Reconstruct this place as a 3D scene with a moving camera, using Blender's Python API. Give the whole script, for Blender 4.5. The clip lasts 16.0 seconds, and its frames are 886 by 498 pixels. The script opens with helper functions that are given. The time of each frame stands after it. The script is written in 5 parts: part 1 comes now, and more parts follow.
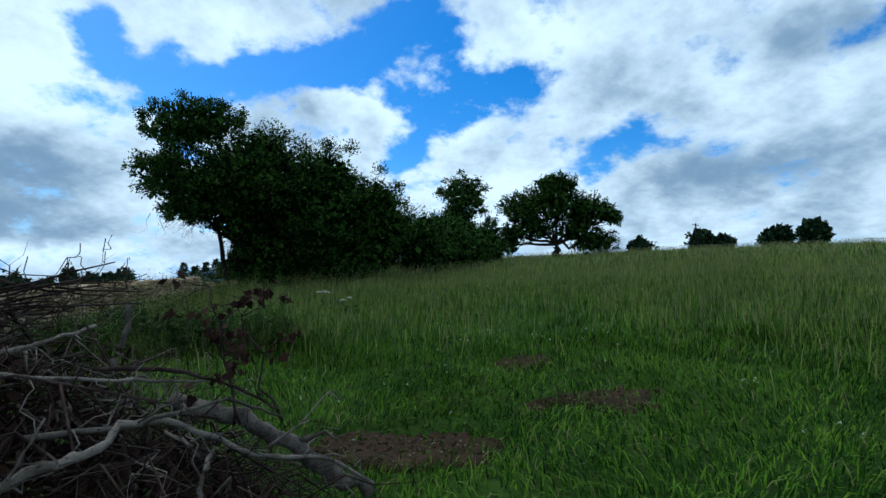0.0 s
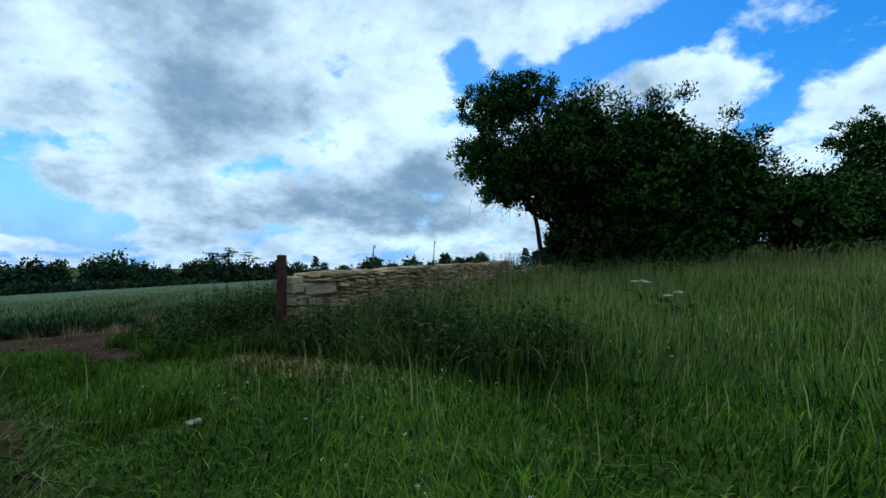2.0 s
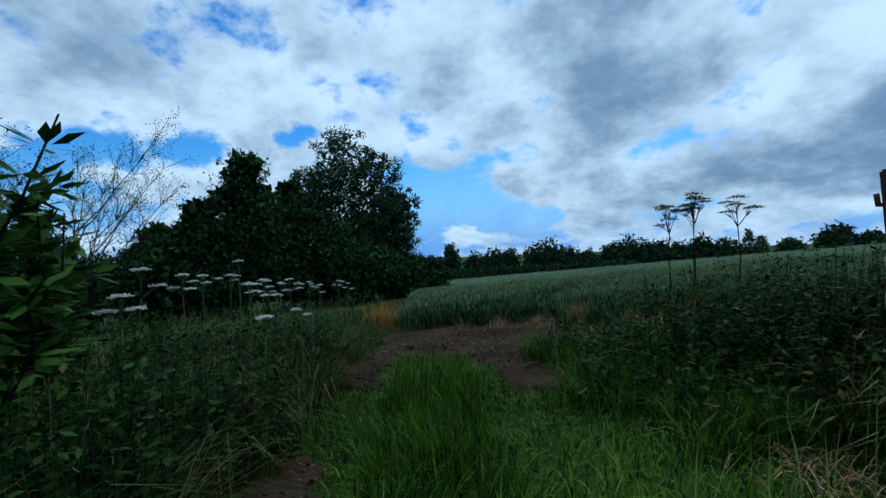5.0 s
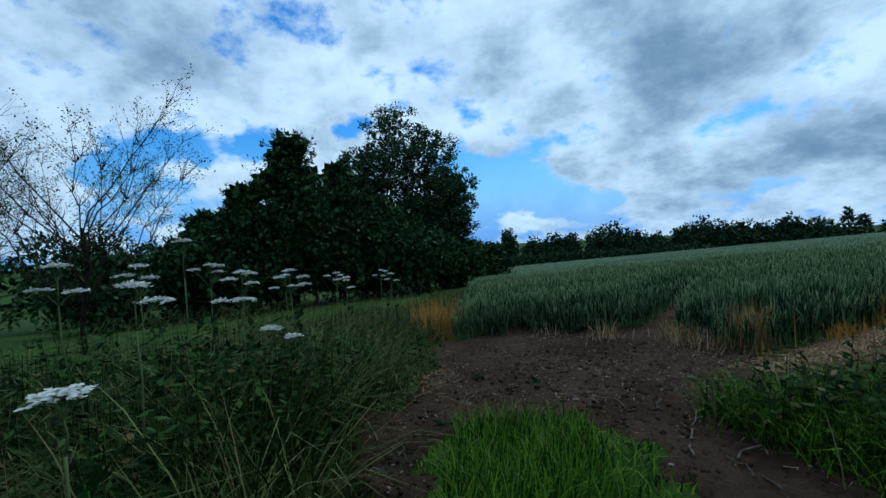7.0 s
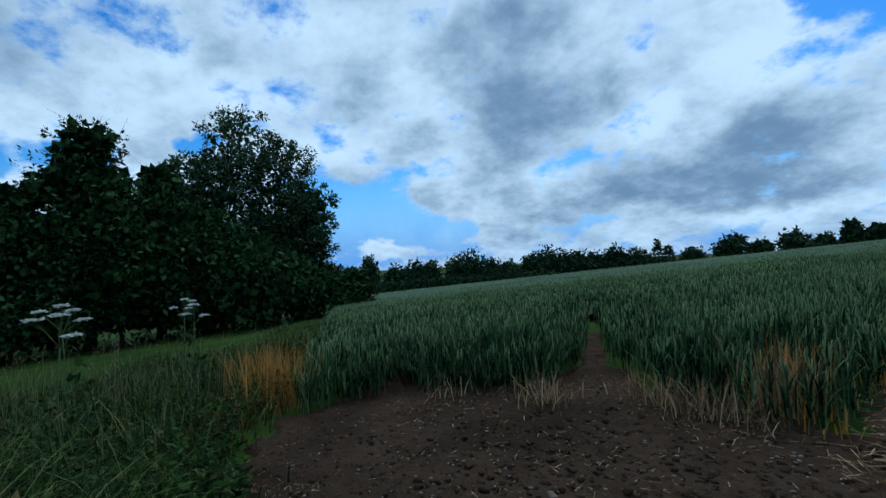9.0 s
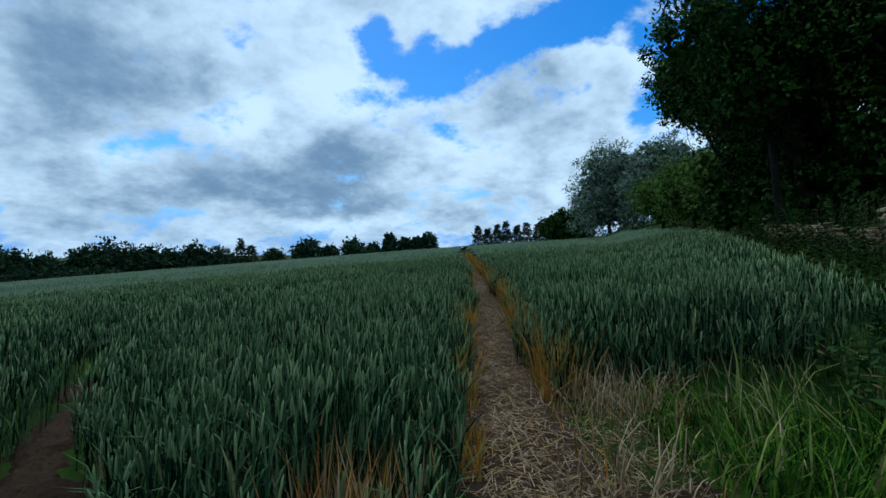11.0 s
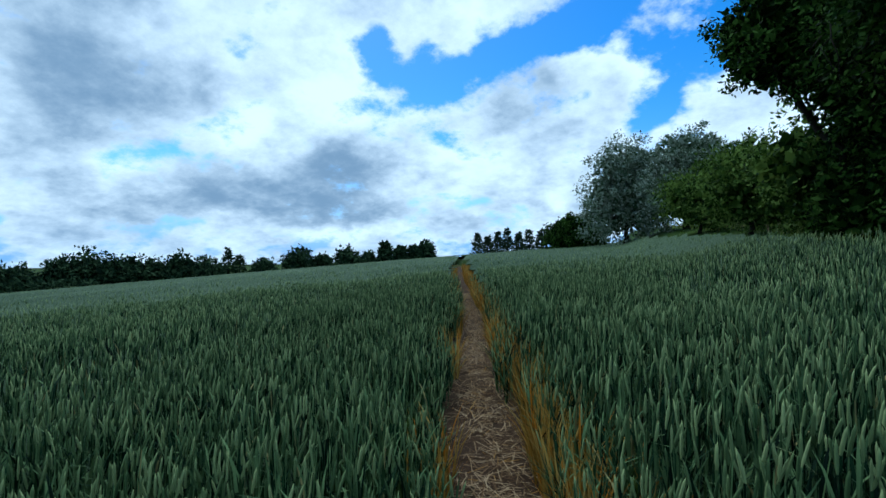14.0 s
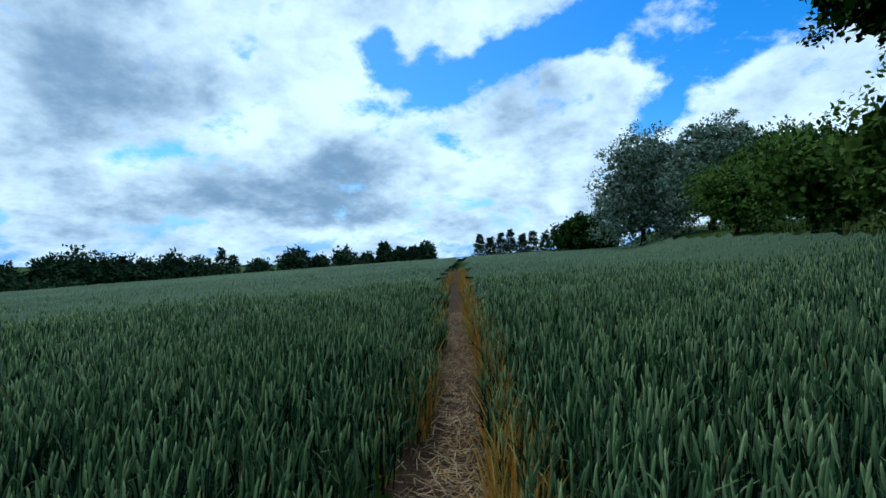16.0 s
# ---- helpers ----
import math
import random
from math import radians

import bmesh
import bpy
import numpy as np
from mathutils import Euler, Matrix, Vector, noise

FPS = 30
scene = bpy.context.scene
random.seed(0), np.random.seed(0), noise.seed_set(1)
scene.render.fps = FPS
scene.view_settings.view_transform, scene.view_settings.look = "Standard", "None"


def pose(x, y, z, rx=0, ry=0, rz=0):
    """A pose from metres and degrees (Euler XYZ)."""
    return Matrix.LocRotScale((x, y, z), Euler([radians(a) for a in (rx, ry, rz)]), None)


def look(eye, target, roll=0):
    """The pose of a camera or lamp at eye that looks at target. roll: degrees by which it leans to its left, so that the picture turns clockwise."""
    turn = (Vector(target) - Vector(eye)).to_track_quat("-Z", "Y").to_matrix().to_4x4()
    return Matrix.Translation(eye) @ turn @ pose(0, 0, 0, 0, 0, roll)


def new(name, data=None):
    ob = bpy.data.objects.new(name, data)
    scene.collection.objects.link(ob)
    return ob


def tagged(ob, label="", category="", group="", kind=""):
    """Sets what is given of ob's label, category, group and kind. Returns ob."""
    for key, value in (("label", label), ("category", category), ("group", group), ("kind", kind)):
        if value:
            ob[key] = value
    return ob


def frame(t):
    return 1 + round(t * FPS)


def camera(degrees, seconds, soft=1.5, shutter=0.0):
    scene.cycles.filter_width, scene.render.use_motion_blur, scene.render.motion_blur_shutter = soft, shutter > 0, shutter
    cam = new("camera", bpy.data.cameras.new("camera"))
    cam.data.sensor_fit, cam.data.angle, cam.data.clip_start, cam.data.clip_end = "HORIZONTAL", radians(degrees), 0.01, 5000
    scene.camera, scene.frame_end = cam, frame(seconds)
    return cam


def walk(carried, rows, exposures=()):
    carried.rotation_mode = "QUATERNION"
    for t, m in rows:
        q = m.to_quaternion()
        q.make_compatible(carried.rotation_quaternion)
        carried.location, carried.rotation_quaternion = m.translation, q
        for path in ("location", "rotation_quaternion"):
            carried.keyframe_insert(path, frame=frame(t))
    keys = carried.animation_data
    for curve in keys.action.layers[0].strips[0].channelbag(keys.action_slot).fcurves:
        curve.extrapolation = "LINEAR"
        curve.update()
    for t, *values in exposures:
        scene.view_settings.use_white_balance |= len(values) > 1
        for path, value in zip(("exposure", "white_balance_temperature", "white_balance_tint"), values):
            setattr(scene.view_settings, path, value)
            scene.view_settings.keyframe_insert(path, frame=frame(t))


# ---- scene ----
cam = camera(87.2, 16.0)

# ---------------------------------------------------------------- camera
S1, S2 = 17.0, 7.6
TILT = pose(0, 0, 0, 5.0, 0, 0) @ pose(0, 0, 0, 0, -2.4, 0)
GO = [
    (0.0, 0, 0, 0, 0, -0.1, 2.4), (0.5, .007, .055, -.002, 3.9, -0.5, 2.4), (1.0, .009, .111, -.004, 12.8, -0.2, 3),
    (1.5, -.003, .165, -.009, 25.1, -0.3, 3.6), (2.0, -.029, .213, -.013, 39.8, 0.3, 4.1), (2.5, -.069, .254, -.018, 54.7, 1.4, 4.2),
    (3.0, -.115, .284, -.02, 68.3, 2.2, 4.8), (3.5, -.165, .302, -.02, 78.2, 2.4, 5.6), (4.0, -.216, .313, -.021, 83.3, 2.5, 6.3),
    (6.5, -.461, .303, -.021, 93, 2.4, 7.5), (7.0, -.506, .298, -.02, 95.1, 2.2, 7.6), (7.5, -.55, .295, -.018, 95.5, 2.9, 7.4),
    (8.0, -.598, .291, -.02, 94.3, 3.6, 7.2), (8.5, -.643, .291, -.021, 88.6, 3.7, 7.7), (9.0, -.686, .294, -.024, 77.9, 3.2, 8.1),
    (9.5, -.724, .305, -.026, 63.1, 1.8, 7.7), (10.0, -.75, .328, -.025, 48.1, -0.1, 6.8), (10.2, -.758, .339, -.025, 42.6, -0.7, 6.3)]
ON = [(12.3, .001, 0, 0, 0, 0, 0), (12.5, .002, .054, .003, 0.8, 0, 0), (13.0, .001, .19, .008, 2.9, 0.3, -0.2),
      (13.5, -.012, .321, .01, 5.2, 0.8, 0.3), (14.0, -.013, .461, .011, 4.1, 1.2, 0.6), (14.5, -.019, .596, .008, 3.4, 1, 0.3),
      (15.0, -.007, .735, .016, 2.2, 0.9, -0.3), (15.5, .001, .872, .015, 3.1, 1.3, -0.6), (16.0, .003, .998, .019, 4.4, 1.4, 0.2)]
BASE = Matrix.Translation((-14.25, 9.4, 1.20)) @ pose(0, 0, 0, 0, 0, 25.5) @ pose(0, 0, 0, 0.2, 0, 0)
ROWS = [(t, Matrix.Translation((0, 0, 1.41)) @ TILT @ pose(x * S1, y * S1, z * S1, 90 + p, r, a)) for t, x, y, z, a, p, r in GO]
ROWS += [(t, BASE @ pose(x * S2, y * S2, z * S2, 90 + p, r, a)) for t, x, y, z, a, p, r in ON]
walk(cam, ROWS, [(0.0, -0.1, 5550, 2), (1.5, -0.08, 5550, 2), (3.0, -0.22, 5400, 2), (4.0, -0.44, 5200, 2), (6.5, -0.34, 5200, 2), (8.0, -0.36, 5200, 2), (9.0, -0.46, 5150, 2), (10.2, -0.56, 5150, 2), (12.3, 0.08, 5500, 2), (13.5, -0.03, 5350, 2), (16.0, -0.03, 5350, 2)])

# ---------------------------------------------------------------- node helpers


class Tree:
    """Small helper to write node trees."""

    def __init__(self, tree):
        self.t = tree
        tree.nodes.clear()

    def n(self, kind, **inputs):
        node = self.t.nodes.new(kind)
        for k, v in inputs.items():
            sock = node.inputs[int(k[1:])] if k[0] == "i" and k[1:].isdigit() else node.inputs[k.replace("_", " ")]
            if hasattr(v, "is_output"):
                self.t.links.new(v, sock)
            else:
                sock.default_value = v
        return node

    def m(self, op, a, b=0.0, c=0.0):
        node = self.n("ShaderNodeMath", i0=a, i1=b, i2=c)
        node.operation = op
        return node.outputs[0]

    def mix(self, f, a, b):
        node = self.t.nodes.new("ShaderNodeMix")
        node.data_type = "RGBA"
        for i, v in ((0, f), (6, a), (7, b)):
            if hasattr(v, "is_output"):
                self.t.links.new(v, node.inputs[i])
            else:
                node.inputs[i].default_value = v
        return node.outputs[2]

    def step(self, x, lo, hi):
        node = self.n("ShaderNodeMapRange", i0=x, i1=lo, i2=hi, i3=0.0, i4=1.0)
        node.interpolation_type = "SMOOTHSTEP"
        return node.outputs[0]

    def noise(self, vec, scale, detail=4.0, rough=0.55):
        return self.n("ShaderNodeTexNoise", Vector=vec, Scale=scale, Detail=detail, Roughness=rough).outputs[0]


# ---------------------------------------------------------------- sky and sun
SUN_YAW, SUN_EL = 52.0, 55.0
world = bpy.data.worlds.new("world")
scene.world = world
world.use_nodes = True
W = Tree(world.node_tree)
sky = W.n("ShaderNodeTexSky")
sky.sky_type, sky.sun_disc = "NISHITA", False
sky.sun_elevation, sky.sun_rotation = radians(SUN_EL), radians(-SUN_YAW)
sky.dust_density, sky.ozone_density = 0.4, 3.0
way = W.n("ShaderNodeTexCoord").outputs["Generated"]
sep = W.n("ShaderNodeSeparateXYZ", Vector=way)
dx, dy, dz = sep.outputs
# yaw and elevation in degrees, yaw counted from a zero turned to the middle of the walk
wob = W.n("ShaderNodeTexNoise", Vector=way, Scale=5.0, Detail=5.0, Roughness=0.6)
wsep = W.n("ShaderNodeSeparateColor", Color=wob.outputs["Color"])
YAW0 = 45.0
ca, sa = math.cos(radians(YAW0)), math.sin(radians(YAW0))
ahead = W.m("ADD", W.m("MULTIPLY", dx, -sa), W.m("MULTIPLY", dy, ca))
left = W.m("ADD", W.m("MULTIPLY", dx, -ca), W.m("MULTIPLY", dy, -sa))
az = W.m("ADD", W.m("MULTIPLY", W.m("ARCTAN2", left, ahead), 57.2958), YAW0)
el = W.m("MULTIPLY", W.m("ARCSINE", dz), 57.2958)
az = W.m("ADD", az, W.m("MULTIPLY", W.m("SUBTRACT", wsep.outputs[0], 0.5), 11.0))
el = W.m("ADD", el, W.m("MULTIPLY", W.m("SUBTRACT", wsep.outputs[1], 0.5), 7.0))


def blobs(rows):
    total = None
    for yaw, elev, wide, high in rows:
        a = W.m("MULTIPLY", W.m("SUBTRACT", az, yaw), 1.0 / wide)
        b = W.m("MULTIPLY", W.m("SUBTRACT", el, elev), 1.0 / high)
        d = W.m("MULTIPLY_ADD", a, a, W.m("MULTIPLY", b, b))
        g = W.m("POWER", 2.718, W.m("MULTIPLY", d, -1.0))
        total = g if total is None else W.m("ADD", total, g)
    return total


GAPS = [(39, 24, 3.2, 3.6), (30, 21.5, 6.8, 2.7), (18.5, 24.3, 7.5, 2.8), (12, 26, 6, 2.6), (3.9, 30.8, 6.2, 3.6), (1.7, 22.5, 5, 4.2), (-8.3, 24.1, 4.1, 3.1), (-20.8, 16.9, 5.7, 2.4),
        (4.5, 16, 4, 2.6), (88, 8, 6.5, 3.6), (92.8, 10.5, 4.1, 2.7), (89.6, 2.6, 4.2, 3.0), (81.5, 4.2, 4.5, 1.8), (74.7, 4.2, 2.2, 1.1), (116, 13, 3, 2.2), (105, 13.8, 2.6, 1.3),
        (124.5, 11.5, 6, 2.4), (127, 8, 5.5, 2.4), (-60, 30, 20, 10), (160, 22, 20, 9), (-130, 28, 30, 12)]
PUFFS = [(85, 2.7, 3.0, 0.9), (122.5, 9, 3.0, 1.0)]
DARK = [(64.5, 18.8, 12, 4.4), (48, 8.4, 9, 2.4), (42, 11.5, 5.5, 2.6), (-40, 23.6, 6, 2.8), (-35, 12, 9, 2.2), (124, 20.8, 8.5, 3.2), (45, 6, 10, 1.6), (70, 27, 9, 3)]
BRIGHT = [(10.4, 22.0, 4.5, 3.3), (25, 27.3, 9, 2.4), (-15.3, 28.8, 9.9, 2.9), (43, 20.5, 4.8, 4), (66, 9.4, 4.7, 1.8), (81.5, 22.5, 4.5, 5), (77.5, 18.5, 3, 2), (108, 19.5, 6.5, 2.3), (91, 15.3, 5, 2.7), (52.3, 17.0, 2.6, 2),
          (34.5, 17.6, 10, 1.8), (15.2, 8.1, 2.7, 1.1), (42, 3.7, 6, 0.8), (55, 14.0, 5.7, 2.2), (85, 2.8, 3.0, 0.8), (98, 20.5, 7, 3.5), (90, 27, 8, 4), (-8, 12, 12, 3), (26, 12, 9, 3)]
flat = W.n("ShaderNodeCombineXYZ", X=W.m("DIVIDE", dx, W.m("ADD", W.m("MAXIMUM", dz, 0.0), 0.42)),
           Y=W.m("DIVIDE", dy, W.m("ADD", W.m("MAXIMUM", dz, 0.0), 0.42)), Z=0.3).outputs[0]
puff = W.noise(flat, 3.4, 8.0, 0.58)
fine = W.noise(flat, 11.0, 6.0, 0.62)
soft = W.noise(flat, 2.2, 6.0, 0.55)
mids = W.noise(flat, 6.5, 7.0, 0.6)
low = W.m("MULTIPLY", W.step(el, 7.0, 0.0), 0.34)
gap = W.m("SUBTRACT", blobs(PUFFS), W.m("MINIMUM", W.m("ADD", blobs(GAPS), low), 1.1))
thick = W.m("ADD", W.m("ADD", 0.78, gap), W.m("ADD", W.m("MULTIPLY", W.m("SUBTRACT", puff, 0.5), 3.0), W.m("MULTIPLY", W.m("SUBTRACT", fine, 0.5), 1.3)))
cover = W.step(thick, 0.06, 0.62)
shade = W.m("ADD", W.m("SUBTRACT", W.m("MULTIPLY", W.step(thick, 0.35, 1.6), 0.50), -0.22), W.m("ADD", W.m("SUBTRACT", W.m("MULTIPLY", W.m("MINIMUM", blobs(DARK), 1.0), 0.8), W.m("MULTIPLY", blobs(BRIGHT), 0.6)),
            W.m("ADD", W.m("MULTIPLY", W.m("SUBTRACT", soft, 0.5), 2.4), W.m("ADD", W.m("MULTIPLY", W.m("SUBTRACT", mids, 0.5), 1.6), W.m("MULTIPLY", W.m("SUBTRACT", fine, 0.5), 0.6)))))
cloud = W.mix(W.step(shade, -0.5, 1.55), (0.92, 1.03, 1.10, 1), (0.24, 0.345, 0.47, 1))
blue = W.n("ShaderNodeHueSaturation", Hue=0.503, Saturation=1.42, Value=0.15, Color=sky.outputs[0]).outputs[0]
blue = W.mix(W.m("MULTIPLY", W.step(el, 11.0, 0.0), 0.9), blue, (0.13, 0.40, 0.92, 1))
lit = W.mix(cover, blue, cloud)
haze = W.m("MULTIPLY", W.step(W.m("ABSOLUTE", dz), 0.10, 0.0), 0.12)
lit = W.mix(haze, lit, (0.40, 0.62, 0.92, 1))
back = W.n("ShaderNodeBackground", Color=lit, Strength=1.05)
W.t.links.new(back.outputs[0], W.n("ShaderNodeOutputWorld").inputs[0])

sun = new("sun", bpy.data.lights.new("sun", "SUN"))
sun.data.energy, sun.data.angle, sun.data.color = 1.25, radians(10), (1.0, 0.95, 0.87)
sy, se = radians(SUN_YAW), radians(SUN_EL)
sun.matrix_world = look((-math.sin(sy) * math.cos(se) * 60, math.cos(sy) * math.cos(se) * 60, math.sin(se) * 60), (0, 0, 0))

# ---------------------------------------------------------------- materials


def material(name):
    mat = bpy.data.materials.new(name)
    mat.use_nodes = True
    return mat, Tree(mat.node_tree)


def finish(t, shader):
    t.t.links.new(shader, t.n("ShaderNodeOutputMaterial").inputs[0])


def leaf_material(name, dark, mid, light, glow=0.2, rough=0.5, odd=None, odd_part=0.04, scale=0.6, spec=0.04):
    """Foliage: each leaf its own tint, patches of lighter and darker growth, tints spread wide to put shadow depth into
    the colour, some light through the leaf.
    """
    mat, t = material(name)
    rnd = t.n("ShaderNodeNewGeometry").outputs["Random Per Island"]
    pos = t.n("ShaderNodeTexCoord").outputs["Object"]
    patch = t.noise(pos, scale, 3.0)
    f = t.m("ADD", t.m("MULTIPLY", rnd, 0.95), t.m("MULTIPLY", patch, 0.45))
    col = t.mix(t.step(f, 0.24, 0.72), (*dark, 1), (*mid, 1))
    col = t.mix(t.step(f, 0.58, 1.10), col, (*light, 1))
    if odd:
        col = t.mix(t.step(rnd, 1 - odd_part, 1 - odd_part * 0.7), col, (*odd, 1))
    grain = t.noise(pos, 60.0, 2.0)
    col = t.mix(t.m("MULTIPLY", t.m("SUBTRACT", grain, 0.4), 0.35), col, (*[c * 0.5 for c in dark], 1))
    bsdf = t.n("ShaderNodeBsdfPrincipled", Base_Color=col, Roughness=rough + 0.15, Specular_IOR_Level=spec)
    thin = t.n("ShaderNodeBsdfTranslucent", Color=col)
    finish(t, t.n("ShaderNodeMixShader", i0=glow, i1=bsdf.outputs[0], i2=thin.outputs[0]).outputs[0])
    return mat


def rough_material(name, a, b, c, scale=3.0, fine_scale=40.0, rough=0.9, bump=0.3, depth=0.02, each=0.0):
    """Earth, bark, stone, rust: two scales of stain with relief."""
    mat, t = material(name)
    pos = t.n("ShaderNodeTexCoord").outputs["Object"]
    big, small = t.noise(pos, scale, 5.0), t.noise(pos, fine_scale, 6.0, 0.65)
    col = t.mix(t.step(big, 0.35, 0.65), (*a, 1), (*b, 1))
    col = t.mix(t.step(small, 0.52, 0.72), col, (*c, 1))
    if each:
        rnd = t.n("ShaderNodeObjectInfo").outputs["Random"]
        isl = t.n("ShaderNodeNewGeometry").outputs["Random Per Island"]
        val = t.m("ADD", 1.0 - each, t.m("MULTIPLY", t.m("FRACT", t.m("ADD", rnd, isl)), 2 * each))
        col = t.n("ShaderNodeHueSaturation", Value=val, Color=col).outputs[0]
    relief = t.n("ShaderNodeBump", Strength=bump, Distance=depth, Height=t.m("ADD", small, t.m("MULTIPLY", big, 1.5)))
    finish(t, t.n("ShaderNodeBsdfPrincipled", Base_Color=col, Roughness=rough, Specular_IOR_Level=0.08, Normal=relief.outputs[0]).outputs[0])
    return mat


M_TURF = rough_material("turf", (0.022, 0.048, 0.005), (0.046, 0.082, 0.010), (0.016, 0.020, 0.007), 0.5, 14.0, 0.95, 0.8, 0.06)
M_SOIL = rough_material("soil", (0.038, 0.023, 0.013), (0.068, 0.042, 0.025), (0.010, 0.0065, 0.0045), 1.2, 22.0, 0.95, 0.9, 0.05)
M_STRAWBED = rough_material("straw_bed", (0.066, 0.040, 0.024), (0.105, 0.066, 0.038), (0.026, 0.016, 0.010), 2.0, 60.0, 0.9, 0.9, 0.03)
M_CANOPY = rough_material("crop_canopy", (0.062, 0.105, 0.052), (0.105, 0.158, 0.082), (0.024, 0.046, 0.024), 0.08, 9.0, 0.8, 1.0, 0.2)
M_GRASS = leaf_material("grass", (0.004, 0.018, 0.001), (0.026, 0.084, 0.005), (0.135, 0.245, 0.016), 0.2, 0.5, (0.20, 0.18, 0.075), 0.05, 0.5)
M_TALL = leaf_material("tall_grass", (0.026, 0.058, 0.006), (0.125, 0.185, 0.028), (0.34, 0.37, 0.095), 0.25, 0.6, (0.22, 0.18, 0.09), 0.10, 0.3)
M_SEED = leaf_material("seed_heads", (0.11, 0.125, 0.04), (0.19, 0.19, 0.075), (0.29, 0.25, 0.13), 0.3, 0.7, None, 0, 0.4)
# rank grass and weeds: darkest tints paint the shaded hollows between blades and leaves
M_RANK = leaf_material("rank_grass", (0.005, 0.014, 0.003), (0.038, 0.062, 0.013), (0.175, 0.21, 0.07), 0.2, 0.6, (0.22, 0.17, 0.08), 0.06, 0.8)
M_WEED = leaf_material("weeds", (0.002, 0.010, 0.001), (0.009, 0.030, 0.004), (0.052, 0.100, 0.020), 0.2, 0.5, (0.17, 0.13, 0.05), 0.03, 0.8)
# leaf tints far below the ears' put the shade between stalks into colour
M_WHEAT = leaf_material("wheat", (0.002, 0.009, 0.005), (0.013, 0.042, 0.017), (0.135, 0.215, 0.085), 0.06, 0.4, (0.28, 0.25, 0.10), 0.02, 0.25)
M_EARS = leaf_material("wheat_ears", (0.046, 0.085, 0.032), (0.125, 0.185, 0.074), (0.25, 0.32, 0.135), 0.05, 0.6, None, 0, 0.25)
M_DRY = leaf_material("dry_straw", (0.12, 0.070, 0.034), (0.30, 0.195, 0.10), (0.54, 0.40, 0.235), 0.2, 0.6, (0.40, 0.22, 0.05), 0.06, 1.0)
M_STALK = leaf_material("yellow_stalks", (0.20, 0.11, 0.018), (0.38, 0.23, 0.04), (0.52, 0.36, 0.10), 0.3, 0.6, (0.50, 0.20, 0.02), 0.2, 1.0)
M_ORANGE = leaf_material("orange_grass", (0.22, 0.10, 0.02), (0.40, 0.19, 0.035), (0.54, 0.33, 0.10), 0.35, 0.6, None, 0, 1.0)
# near-black dark and mid tints hold the crown's inner shade in the leaf colour
M_OAK = leaf_material("shade_dark_leaves", (0.002, 0.007, 0.001), (0.009, 0.027, 0.004), (0.075, 0.145, 0.024), 0.10, 0.45, None, 0, 0.5, 0.02)
M_GREEN = leaf_material("yellowgreen_leaves", (0.010, 0.028, 0.004), (0.050, 0.095, 0.014), (0.17, 0.25, 0.05), 0.3, 0.5, None, 0, 0.5)
M_MAPLE = leaf_material("maple_leaves", (0.006, 0.020, 0.003), (0.022, 0.056, 0.009), (0.075, 0.14, 0.026), 0.15, 0.45, None, 0, 0.6)
M_ELDER = leaf_material("elder_leaves", (0.010, 0.032, 0.004), (0.034, 0.086, 0.012), (0.10, 0.19, 0.035), 0.25, 0.45, None, 0, 0.8)
M_FAR = leaf_material("distant_leaves", (0.007, 0.018, 0.010), (0.020, 0.042, 0.020), (0.060, 0.10, 0.045), 0.15, 0.6, None, 0, 0.2, 0.02)
M_SILVER = leaf_material("silver_leaves", (0.05, 0.09, 0.045), (0.15, 0.20, 0.135), (0.33, 0.39, 0.31), 0.2, 0.45, None, 0, 0.4)
M_POPLAR = leaf_material("poplar_leaves", (0.008, 0.022, 0.008), (0.026, 0.055, 0.022), (0.085, 0.14, 0.062), 0.25, 0.42, None, 0, 0.3)
# needle tints reach near black, with the wood's deep shade coloured in
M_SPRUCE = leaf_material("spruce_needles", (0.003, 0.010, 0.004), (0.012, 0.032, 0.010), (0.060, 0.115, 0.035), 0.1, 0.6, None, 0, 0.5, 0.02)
M_BARK = rough_material("bark", (0.016, 0.014, 0.010), (0.028, 0.024, 0.018), (0.009, 0.008, 0.006), 3.0, 30.0, 0.9, 0.8, 0.03)
M_DEAD = rough_material("dead_wood", (0.085, 0.066, 0.052), (0.22, 0.18, 0.145), (0.020, 0.015, 0.012), 7.0, 60.0, 0.85, 1.0, 0.012, 0.4)
M_TWIG = rough_material("brown_twigs", (0.018, 0.011, 0.009), (0.055, 0.036, 0.029), (0.006, 0.004, 0.003), 6.0, 60.0, 0.9, 0.5, 0.005, 0.4)
M_DEADLEAF = leaf_material("dead_leaves", (0.018, 0.009, 0.007), (0.038, 0.018, 0.014), (0.07, 0.036, 0.026), 0.2, 0.7, None, 0, 3.0)
M_STONE = rough_material("limestone", (0.34, 0.235, 0.125), (0.54, 0.41, 0.25), (0.10, 0.062, 0.034), 6.0, 35.0, 0.9, 0.6, 0.012, 0.35)
M_QUOIN = rough_material("cut_limestone", (0.36, 0.27, 0.155), (0.58, 0.46, 0.29), (0.14, 0.095, 0.055), 4.0, 30.0, 0.9, 0.7, 0.015, 0.25)
M_RUST = rough_material("rusty_iron", (0.055, 0.025, 0.021), (0.08, 0.04, 0.031), (0.03, 0.016, 0.014), 6.0, 40.0, 0.8, 0.5, 0.004)
